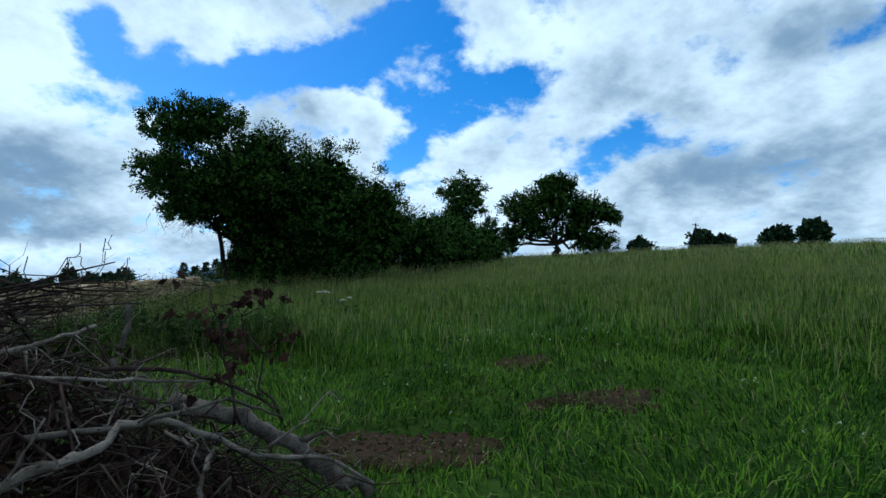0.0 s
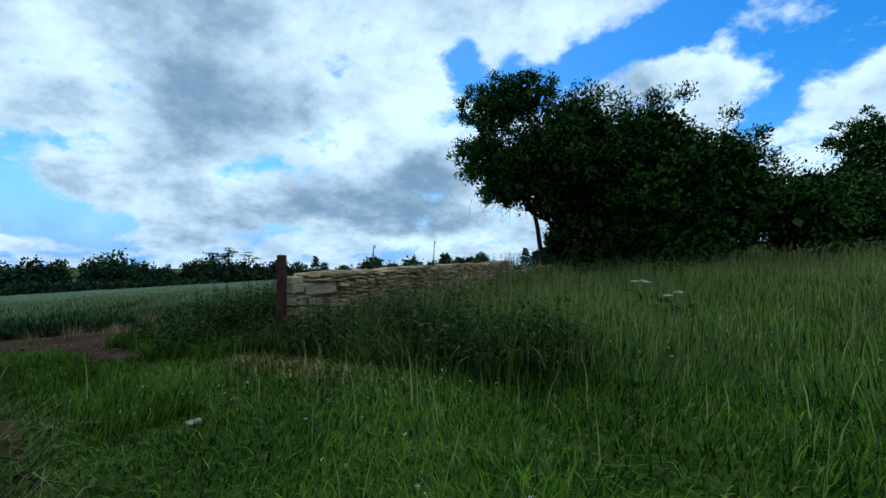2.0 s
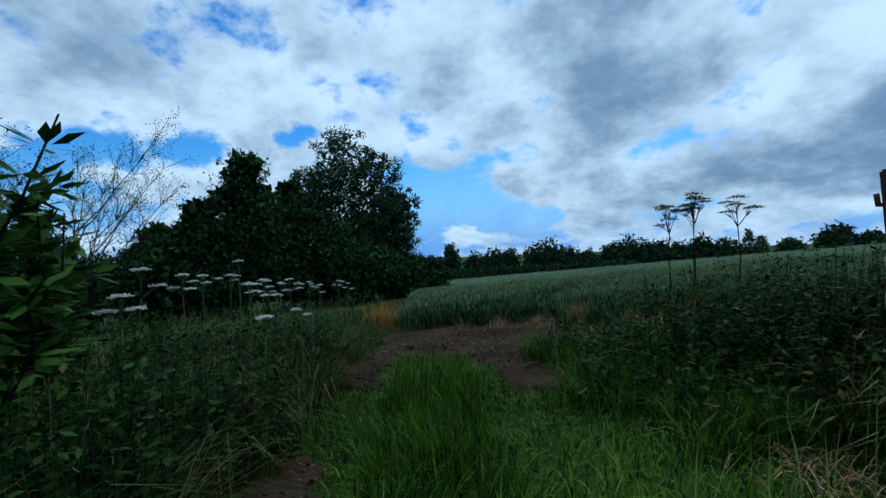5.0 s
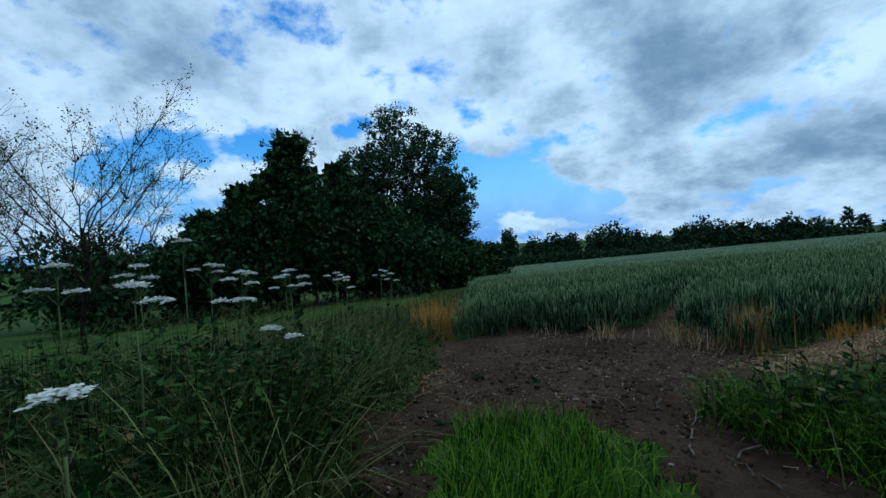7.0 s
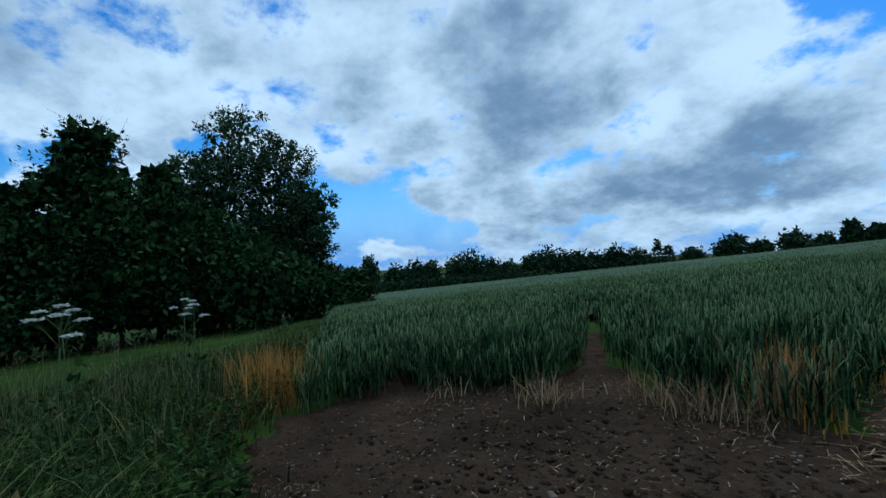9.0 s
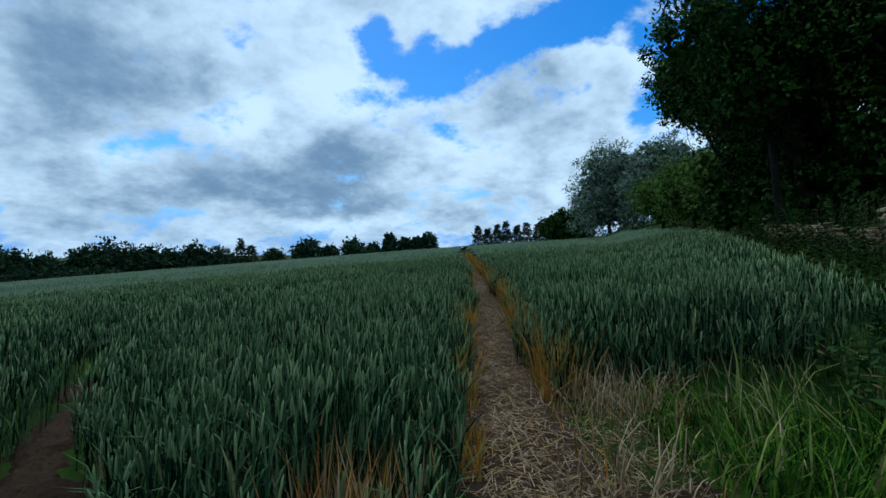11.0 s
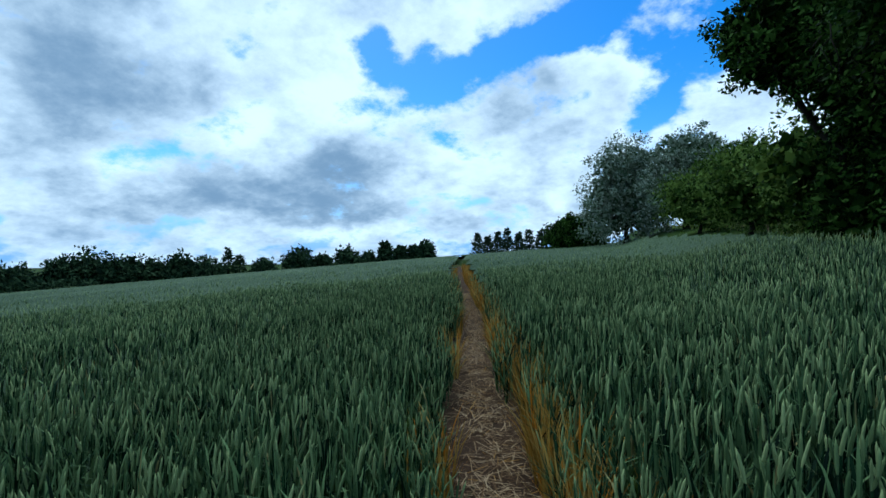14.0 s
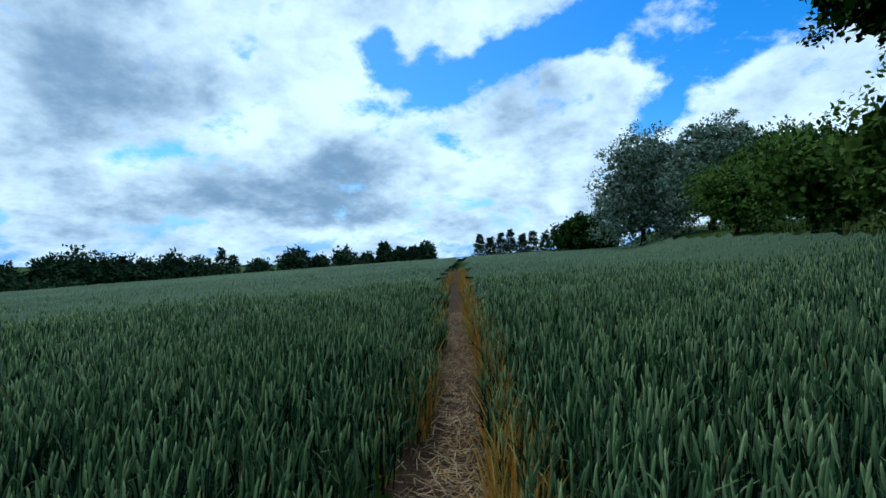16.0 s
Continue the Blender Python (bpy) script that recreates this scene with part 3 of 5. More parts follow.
x, y = PATH_A[0] + PATH_D[0] * al + PATH_D[1] * ac, PATH_A[1] + PATH_D[1] * al - PATH_D[0] * ac
clump &= (al > 1.1) | (sgn < 0) | (R.random(NS) < 0.05)
clump &= trodden(x, y) > 0.24
x, y, tall = x[clump], y[clump], tall[clump]
bag = Bag()
n = len(x)
bag.add(*blades(np.stack([x, y, land(x, y)], -1), R.uniform(0.2, 0.62, n) * tall, R.uniform(0.008, 0.020, n), R.uniform(0.1, 0.6, n), R.uniform(0, 6.28, n), 3))
stuff("dry_wheat_stalks", bag, M_STALK, "yellowed dry wheat stalks lining the footpath", "dry stalks")
bag = Bag()
for cx, cy, rx, ry, m in ((-14.9, 7.85, 0.28, 0.10, 240), (-13.9, 10.6, 0.30, 0.22, 420), (-12.9, 12.5, 0.35, 1.5, 200), (-13.7, 9.6, 0.22, 0.3, 160), (-15.95, 7.0, 0.16, 0.14, 150), (-16.8, 6.2, 0.12, 0.2, 50), (-15.4, 7.75, 0.2, 0.08, 90)):
    x, y = R.normal(cx, rx, m), R.normal(cy, ry, m)
    bag.add(*blades(np.stack([x, y, land(x, y)], -1), R.uniform(0.08, 0.4, m), R.uniform(0.006, 0.012, m), R.uniform(0.1, 1.1, m), R.uniform(0, 6.28, m), 3))
for cx, cy, rx, ry, m in ((-6.6, 7.6, 1.3, 0.25, 700), (-8.8, 7.55, 0.7, 0.2, 220)):
    x, y = R.normal(cx, rx, m), R.normal(cy, ry, m)
    bag.add(*blades(np.stack([x, y, land(x, y)], -1), R.uniform(0.06, 0.2, m), R.uniform(0.006, 0.012, m), R.uniform(1.2, 2.6, m), R.uniform(0, 6.28, m), 3))
x, y = R.normal(-14.55, 0.13, 170), R.normal(8.3, 0.12, 170)
bag.add(*blades(np.stack([x, y, land(x, y)], -1), R.uniform(0.3, 0.62, 170), R.uniform(0.008, 0.016, 170), R.uniform(0.05, 0.4, 170), R.uniform(0, 6.28, 170), 3))
stuff("bent_straw", bag, M_DRY, "broken dry straw stalks at the field gateway", "dry stalks")


def sticks(bag, x, y, length, width, lift=0.035):
    """Flat bits of straw lying on the ground."""
    n = len(x)
    a = R.uniform(0, math.pi, n)
    d = np.stack([np.cos(a), np.sin(a), R.normal(0, 0.15, n)], -1) * (length / 2)[:, None]
    s = np.stack([-np.sin(a), np.cos(a), np.zeros(n)], -1) * (width / 2)[:, None]
    c = np.stack([x, y, land(x, y) + lift + R.uniform(0, 0.03, n)], -1)
    bag.add(np.stack([c - d - s, c - d + s, c + d + s, c + d - s], 1), np.array([[0, 1, 2, 3]]) + (np.arange(n) * 4)[:, None])


bag = Bag()
al = R.uniform(-1.9, 18, 10000)
ac = R.normal(0, 0.17, 10000) + path_mid(al)
sticks(bag, PATH_A[0] + PATH_D[0] * al + PATH_D[1] * ac, PATH_A[1] + PATH_D[1] * al - PATH_D[0] * ac, R.uniform(0.05, 0.17, 10000), R.uniform(0.004, 0.007, 10000))
for cx, cy, rx, ry, m in ((-13.9, 9.6, 0.28, 0.55, 2200), (-14.2, 4.4, 0.7, 0.3, 500), (-16.4, 6.4, 0.35, 0.7, 260), (-14.5, 6.6, 1.3, 1.2, 450), (-14.8, 7.7, 0.5, 0.15, 260), (-13.5, 6.3, 1.2, 1.0, 160), (-11.6, 7.3, 0.5, 0.4, 200), (-6.6, 7.5, 1.5, 0.3, 1600)):
    sticks(bag, R.normal(cx, rx, m), R.normal(cy, ry, m), R.uniform(0.02, 0.08, m), R.uniform(0.003, 0.005, m), 0.012)
stuff("loose_straw", bag, M_DRY, "loose dry straw scattered over the trodden earth", "straw")

# ---------------------------------------------------------------- grass


def kept_off(x, y):
    """Where no meadow grass grows."""
    return (wheat_at(x, y) > -0.05) | (np.abs(from_path(x, y)[1]) < 0.4) & (from_path(x, y)[0] > -1.8)


def grass_band(n, x0, x1, y0, y1, keep, height, width, segs, mat, name, label, lean=(0.15, 0.9)):
    x, y = scatter(n, x0, x1, y0, y1)
    ok = keep(x, y) & ~kept_off(x, y) & (R.random(n) > soil_at(x, y) * np.where(x > -5, 0.55, 0.985))
    x, y = x[ok], y[ok]
    n = len(x)
    tuft = 0.55 + 0.5 * (0.5 + 0.5 * np.sin(x * 2.9 + np.sin(y * 2.1)) * np.sin(y * 3.3 + np.sin(x * 1.7))) + 0.45 * (0.5 + 0.5 * np.sin(x * 11 + 2 * np.sin(y * 7)) * np.sin(y * 12 + 2 * np.sin(x * 6)))
    h = R.uniform(*height, n) * tuft * (1 - np.where(x > -5, 0.3, 0.55) * np.minimum(soil_at(x + 0.1, y) + soil_at(x - 0.1, y), 1))
    bag = Bag()
    bag.add(*blades(np.stack([x, y, land(x, y) - 0.01], -1), h, R.uniform(*width, n), R.uniform(*lean, n), R.normal(0.9, 1.2, n) + 2.2 * np.sin(x * 1.3 + 2 * np.sin(y * 0.9)), segs))
    stuff(name, bag, mat, label, "grass")
    return n


def worn(x, y):
    """The trodden line up the meadow, with shorter grass."""
    return smooth(1.6, 0.5, np.abs(x - 0.9 - 0.25 * y + 0.01 * y * y)) * smooth(16, 9, y)


def tallness(x, y):
    """How far the meadow has grown up."""
    far = np.maximum(smooth(5.5, 12, y + 0.25 * np.abs(x)), smooth(2.5, 5, x - 0.1 * y))
    return far * (1 - 0.8 * worn(x, y)) * smooth(-13, -6, x)


def on_lane(x, y):
    return (y > 3.6) & (y < 7.9) | (x > -4.5)


grass_band(114000, -13.0, 7.5, 1.2, 8.8, lambda x, y: on_lane(x, y) & (pile_at(x, y) < 0), (0.06, 0.17), (0.007, 0.016), 2, M_GRASS, "lane_grass", "short lush green grass along the lane", (0.3, 1.5))
grass_band(32000, -4, 14, 7, 20, lambda x, y: left_of_wall(x, y) < 0.3, (0.12, 0.26), (0.010, 0.018), 2, M_GRASS, "meadow_grass", "green meadow grass")
grass_band(11000, -12.6, -5.5, 4.75, 6.1, lambda x, y: (np.abs(y - 5.35) < 0.5), (0.14, 0.34), (0.006, 0.011), 3, M_GRASS, "lane_tussocks", "long green tussocks between the wheel ruts")
grass_band(46000, -12, 22, 3, 30, lambda x, y: (left_of_wall(x, y) < -0.1) & (R.random(len(x)) < tallness(x, y)), (0.3, 0.6), (0.007, 0.014), 2, M_TALL, "tall_meadow_grass", "tall seeding meadow grass", (0.1, 0.6))
grass_band(46000, -40, 75, 26, 95, lambda x, y: (left_of_wall(x, y) < 0) & (R.random(len(x)) < 26.0 / (y + 1)), (0.35, 0.6), (0.04, 0.09), 1, M_TALL, "upper_meadow_grass", "tall seeding grass over the upper meadow", (0.1, 0.5))


def seed_heads(n, x0, x1, y0, y1, keep, height, name, wide=1.0):
    """Thin stalks with drooping seed heads."""
    x, y = scatter(n, x0, x1, y0, y1)
    ok = keep(x, y) & ~kept_off(x, y) & (soil_at(x, y) < 0.3)
    x, y = x[ok], y[ok]
    n = len(x)
    base = np.stack([x, y, land(x, y)], -1)
    h = R.uniform(*height, n)
    yaw = R.normal(0.9, 0.9, n)
    out = np.stack([np.cos(yaw), np.sin(yaw), np.zeros(n)], -1)
    top = base + out * (h * R.uniform(0.05, 0.3, n))[:, None] + np.array([0, 0, 1.0]) * h[:, None]
    side = np.stack([-np.sin(yaw), np.cos(yaw), np.zeros(n)], -1)
    bag = Bag()
    w = 0.0013 * wide
    bag.add(np.stack([base - side * w, base + side * w, top + side * w, top - side * w], 1), np.array([[0, 1, 2, 3]]) + (np.arange(n) * 4)[:, None])
    d = unit(out * R.uniform(0.2, 1.2, n)[:, None] + np.array([0, 0, 0.8]))
    bag.add(*rhombs(top, d, side + 0.3 * spread(n), R.uniform(0.06, 0.12, n) * wide ** 0.5, R.uniform(0.007, 0.013, n) * wide))
    stuff(name, bag, M_SEED, "thin straw-coloured grass stalks with seed heads", "grass")


seed_heads(6000, -12, 16, 6, 26, lambda x, y: (left_of_wall(x, y) < 0.2) & (R.random(len(x)) < tallness(x, y)), (0.45, 0.75), "meadow_seed_heads", 1.2)
seed_heads(16000, -30, 70, 24, 90, lambda x, y: (left_of_wall(x, y) < 0) & (R.random(len(x)) < 24.0 / y), (0.45, 0.7), "upper_meadow_seed_heads", 5.0)
seed_heads(2800, -20, -3.5, -2, 4.0, lambda x, y: (y < 3.7) & (pile_at(x, y) < 0), (0.6, 1.05), "bank_seed_heads", 0.8)
seed_heads(420, -12.5, -3.5, 7.9, 10.5, lambda x, y: left_of_wall(x, y) < 1.5, (0.6, 1.05), "wall_seed_heads", 0.7)
seed_heads(420, -13, -8, 9, 22, lambda x, y: np.abs(left_of_wall(x, y)) < 0.9, (1.0, 1.35), "wall_top_seed_heads", 1.4)


def weeds(n, x0, x1, y0, y1, keep, height, name, label, leaf=(0.05, 0.11), pairs=7, mat=None, wide=0.45, soil=0.35):
    """Leafy upright weeds: a stem and pairs of pointed leaves."""
    x, y = scatter(n, x0, x1, y0, y1)
    ok = keep(x, y) & (wheat_at(x, y) < 0) & (soil_at(x, y) < soil)
    x, y = x[ok], y[ok]
    n = len(x)
    base = np.stack([x, y, land(x, y)], -1)
    lump = 0.75 + 0.5 * (0.5 + 0.5 * np.sin(x * 1.9 + 1.3 * np.sin(y * 1.4)) * np.sin(y * 2.3 + np.sin(x)))
    h = R.uniform(*height, n) * lump
    lean = R.normal(0, 0.12, (n, 2))
    top = base + np.stack([lean[:, 0] * h, lean[:, 1] * h, h], -1)
    bag = Bag()
    yaw = R.uniform(0, 6.28, n)
    side = np.stack([np.cos(yaw), np.sin(yaw), np.zeros(n)], -1)
    bag.add(np.stack([base - side * 0.003, base + side * 0.003, top + side * 0.002, top - side * 0.002], 1), np.array([[0, 1, 2, 3]]) + (np.arange(n) * 4)[:, None])
    for k in range(pairs):
        u = 0.25 + 0.75 * (k + 0.5) / pairs
        for flip in (0, math.pi):
            a = yaw + k * 1.57 + flip + R.normal(0, 0.35, n)
            d = unit(np.stack([np.cos(a), np.sin(a), R.normal(-0.05, 0.4, n)], -1))
            nrm = unit(np.array([0, 0, 1.0]) + 0.5 * spread(n))
            ln = R.uniform(*leaf, n) * (1.15 - 0.5 * u)
            bag.add(*rhombs(base + (top - base) * u, d, nrm, ln, ln * R.uniform(wide * 0.8, wide * 1.2, n)))
    stuff(name, bag, mat or M_WEED, label, "weeds")


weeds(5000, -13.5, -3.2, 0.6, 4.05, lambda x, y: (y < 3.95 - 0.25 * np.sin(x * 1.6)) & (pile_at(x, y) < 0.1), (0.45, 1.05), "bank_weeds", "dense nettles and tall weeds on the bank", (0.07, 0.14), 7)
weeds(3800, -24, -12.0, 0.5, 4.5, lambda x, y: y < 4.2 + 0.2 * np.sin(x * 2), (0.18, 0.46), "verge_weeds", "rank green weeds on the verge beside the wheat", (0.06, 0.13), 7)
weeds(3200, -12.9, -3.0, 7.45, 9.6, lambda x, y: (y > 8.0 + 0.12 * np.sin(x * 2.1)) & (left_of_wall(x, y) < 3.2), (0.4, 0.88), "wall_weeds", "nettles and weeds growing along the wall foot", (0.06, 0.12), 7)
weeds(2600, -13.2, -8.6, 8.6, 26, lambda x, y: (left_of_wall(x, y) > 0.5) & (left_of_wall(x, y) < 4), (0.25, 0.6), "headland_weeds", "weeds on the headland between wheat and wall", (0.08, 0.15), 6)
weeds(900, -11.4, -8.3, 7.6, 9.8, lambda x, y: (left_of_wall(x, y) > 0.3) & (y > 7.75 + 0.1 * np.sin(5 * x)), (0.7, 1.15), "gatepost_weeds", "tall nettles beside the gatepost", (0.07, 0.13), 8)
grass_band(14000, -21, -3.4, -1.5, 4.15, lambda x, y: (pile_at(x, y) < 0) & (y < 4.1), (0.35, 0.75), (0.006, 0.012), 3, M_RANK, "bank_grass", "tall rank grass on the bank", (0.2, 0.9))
grass_band(13000, -12.9, -3, 7.5, 10.5, lambda x, y: (left_of_wall(x, y) < 3) & (y > np.where(x > -9, 7.95, 7.5) + 0.1 * np.sin(x * 5)), (0.3, 0.72), (0.007, 0.013), 3, M_GRASS, "wall_grass", "rank grass along the wall foot", (0.2, 0.9))
grass_band(9000, -13.3, -8, 9, 40, lambda x, y: left_of_wall(x, y) > -1.0, (0.25, 0.5), (0.012, 0.02), 2, M_TALL, "headland_grass", "rough grass on the headland beside the wheat", (0.2, 0.9))
grass_band(15000, -34, -13, -1, 5.2, lambda x, y: y > 2.2, (0.15, 0.42), (0.008, 0.015), 3, M_RANK, "verge_grass", "rough green grass on the verge beside the wheat", (0.3, 1.2))
grass_band(16000, -14, -3.4, 1.0, 4.2, lambda x, y: (pile_at(x, y) < 0), (0.55, 1.0), (0.006, 0.013), 4, M_RANK, "arching_grass", "olive arching grass leaning over the bank", (0.5, 1.4))
grass_band(8500, -12.6, -3, 7.9, 10.0, lambda x, y: left_of_wall(x, y) < 3, (0.4, 0.75), (0.007, 0.014), 4, M_RANK, "arching_wall_grass", "olive arching grass below the wall", (0.6, 1.5))
grass_band(5000, -13.7, -11.8, 7.9, 10.8, lambda x, y: from_path(x, y)[1] > 0.85, (0.10, 0.28), (0.007, 0.014), 3, M_GRASS, "gate_corner_grass", "green grass at the corner of the gateway", (0.3, 1.2))
weeds(420, -12.2, -8.4, 6.7, 8.3, lambda x, y: y > 7.0 + 0.15 * np.sin(x * 2.7), (0.3, 0.75), "gateway_weeds", "lush weeds at the edge of the gateway", (0.07, 0.13), 7, soil=2.0)
x, y = scatter(16000, -12.4, -8.2, 6.6, 8.3)
ok = y > 6.95 + 0.2 * np.sin(x * 2.7) + R.normal(0, 0.1, len(x))
x, y = x[ok], y[ok]
n = len(x)
bag = Bag()
bag.add(*blades(np.stack([x, y, land(x, y) - 0.02], -1), R.uniform(0.15, 0.5, n), R.uniform(0.006, 0.012, n), R.uniform(0.3, 1.2, n), R.uniform(0, 6.28, n), 3))
stuff("gateway_grass", bag, M_GRASS, "long green grass at the edge of the gateway", "grass")
bag = Bag()
x, y = R.normal(-18.0, 0.36, 620), R.normal(4.1, 0.20, 620)
bag.add(*blades(np.stack([x, y, land(x, y)], -1), R.uniform(0.25, 0.95, 620), R.uniform(0.008, 0.016, 620), R.uniform(0.05, 0.6, 620), R.uniform(0, 6.28, 620), 3))
x, y = R.normal(-17.4, 0.7, 260), R.normal(3.8, 0.22, 260)
bag.add(*blades(np.stack([x, y, land(x, y)], -1), R.uniform(0.15, 0.4, 260), R.uniform(0.007, 0.012, 260), R.uniform(0.05, 0.7, 260), R.uniform(0, 6.28, 260), 3))
x, y = R.normal(-14.6, 0.15, 130), R.normal(8.35, 0.13, 130)
bag.add(*blades(np.stack([x, y, land(x, y)], -1), R.uniform(0.3, 0.66, 130), R.uniform(0.008, 0.015, 130), R.uniform(0.05, 0.4, 130), R.uniform(0, 6.28, 130), 3))
stuff("orange_grass_patch", bag, M_ORANGE, "patch of bright orange scorched grass at the wheat's corner", "dead grass")

# ---------------------------------------------------------------- trees


def crown(bag, shapes, count, size, clump=0.32, inner=0.25, stretch=0.5, core=0.0):
    """Leaves in clumps over and inside a set of ellipsoids. Returns clump centres for the branches."""
    weight = np.array([s[3] * s[4] + s[4] * s[5] + s[3] * s[5] for s in shapes])
    weight = weight / weight.sum()
    hubs = []
    for s, w in zip(shapes, weight):
        c, r = np.array(s[:3]), np.array(s[3:6])
        k = max(10, int(58 * len(shapes) ** 0.5 * w ** 0.6))
        d = spread(k)
        hub = c + d * r * (R.uniform(0.35, 1.0, k) ** 0.45)[:, None]
        hubs.append(hub)
        n = int(count * w)
        which = R.integers(0, k, n)
        cl = clump * r.mean() * R.uniform(0.6, 1.3, k)[which]
        off = spread(n) * (R.random(n) ** 0.5 * cl)[:, None]
        p = hub[which] + off * np.array([1, 1, 0.75])
        out = unit(p - c)
        dirs = unit(spread(n) + 0.6 * out + np.array([0.15, 0.1, -0.15]))
        nrm = unit(spread(n) * 0.55 + np.array([0, 0, 0.5]) + 0.9 * unit(off))
        ln = R.uniform(0.6, 1.3, n) * size
        bag.add(*rhombs(p, dirs, nrm, ln, ln * stretch * R.uniform(0.8, 1.2, n)))
        m = int(n * inner)
        p = c + spread(m) * r * (R.random(m) ** 0.4 * 0.8)[:, None]
        ln = R.uniform(0.9, 1.6, m) * size
        bag.add(*rhombs(p, spread(m), spread(m), ln, ln * 0.8))
        m = int(core * n)  # the dense heart of the crown, where leaves overlap into large sprays
        p = c + spread(m) * r * (R.random(m) ** 0.4 * 0.66)[:, None]
        ln = R.uniform(1.9, 3.2, m) * size
        bag.add(*rhombs(p, spread(m), spread(m), ln, ln * 0.8))
    return hubs


def tree(name, label, category, root, shapes, count, size, mat, trunk=0.25, stems=1, fork=0.35, inner=0.5, clump=0.32, group="", twigs=0, stretch=0.5, limbs=7, core=0.0):
    """A broadleaved tree: tapered trunk and limbs under a crown of leaf clumps."""
    x, y = root
    z = float(land(x, y)) - 0.05
    base = np.array([x, y, z])
    ob = thing(name, label, category, Matrix.Translation(base), group)
    leaves, wood, boughs = Bag(), Bag(), Bag()
    local = [(s[0] - x, s[1] - y, s[2] - z, *s[3:]) for s in shapes]
    hubs = crown(leaves, local, count, size, clump, inner, stretch, core)
    for k in range(stems):
        foot = np.array([0.35 * trunk * 4 * math.cos(k * 2.4), 0.35 * trunk * 4 * math.sin(k * 2.4), 0]) if stems > 1 else np.zeros(3)
        goal = np.mean([s[:3] for s in local], 0) if stems == 1 else np.array(local[k % len(local)][:3])
        knee = foot + (goal - foot) * np.array([fork * 0.6, fork * 0.6, fork])
        tube(wood, bent(foot, knee, trunk * 0.25, 5), trunk * np.array([1.35, 1.0, 0.9, 0.82, 0.72]), 9)
        for s, hub in zip(local, hubs):
            if stems > 1 and s is not local[k % len(local)]:
                continue
            c = np.array(s[:3])
            rad = trunk * 0.5
            main = bent(knee, c, 0.12 * s[3], 6)
            tube(boughs, main, np.linspace(rad, rad * 0.3, 6), 6)
            for h in hub[:limbs]:
                a = main[R.integers(2, 6)]
                tube(boughs, bent(a, h, 0.08 * s[3], 4), np.linspace(rad * 0.35, rad * 0.08, 4), 4)
    if twigs:
        for h in np.concatenate(hubs)[:twigs]:
            d = unit(spread(1)[0] + np.array([0, 0, 0.8])) * R.uniform(0.6, 1.2)
            tube(boughs, bent(h, h + d, 0.06, 4), np.linspace(0.012, 0.004, 4), 3)
    part("trunk", wood.mesh("trunk", M_BARK, True), ob)
    part("branchwork", boughs.mesh("branchwork", M_BARK, True), ob)
    part("crown", leaves.mesh("crown", mat), ob)
    return ob


def conifer(name, label, root, height, radius, mat, tiers=26, group="", needles=34, bare=0.06, size=1.0):
    """A conifer: straight trunk, drooping tiers of sprays."""
    x, y = root
    z = float(land(x, y)) - 0.05
    ob = thing(name, label, "conifer", Matrix.Translation((x, y, z)), group)
    wood, boughs, leaves = Bag(), Bag(), Bag()
    tube(wood, bent((0, 0, 0), (0.02 * height, 0, height), 0.05, 7), np.linspace(0.024 * height, 0.004 * height, 7), 7)
    for k in range(tiers):
        u = bare + (0.98 - bare) * (k + R.random()) / tiers
        reach = radius * (1 - u) ** 0.7 * R.uniform(0.7, 1.12)
        for a in np.arange(0, 6.28, 6.28 / (6 if size > 1 else 8)) + R.uniform(0, 6.28):
            tip = np.array([math.cos(a) * reach, math.sin(a) * reach, u * height - 0.12 * reach + R.normal(0, 0.15)])
            root_at = np.array([0, 0, u * height])
            tube(boughs, bent(root_at, tip, 0.04, 3), np.linspace(0.02, 0.006, 3), 3)
            v = R.random(needles) ** 0.7
            p = root_at + (tip - root_at) * v[:, None] + R.normal(0, 0.11 * reach + 0.06, (needles, 3)) * np.array([1, 1, 0.6])
            d = unit((tip - root_at)[None] + spread(needles) * reach * 0.8)
            ln = R.uniform(0.16, 0.34, needles) * size
            leaves.add(*rhombs(p, d, unit(spread(needles) + np.array([0, 0, 1.2])), ln, ln * 0.4))
    part("trunk", wood.mesh("trunk", M_BARK, True), ob)
    tagged(part("branchwork", boughs.mesh("branchwork", M_BARK), ob), kind="stuff")
    part("crown", leaves.mesh("crown", mat), ob)
    return ob


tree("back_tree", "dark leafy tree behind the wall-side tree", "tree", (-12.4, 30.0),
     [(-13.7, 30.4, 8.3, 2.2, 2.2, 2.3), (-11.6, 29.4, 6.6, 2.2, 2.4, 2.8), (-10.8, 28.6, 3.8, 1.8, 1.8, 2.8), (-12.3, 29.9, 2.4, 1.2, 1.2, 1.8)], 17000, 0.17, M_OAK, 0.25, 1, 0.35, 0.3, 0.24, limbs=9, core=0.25)
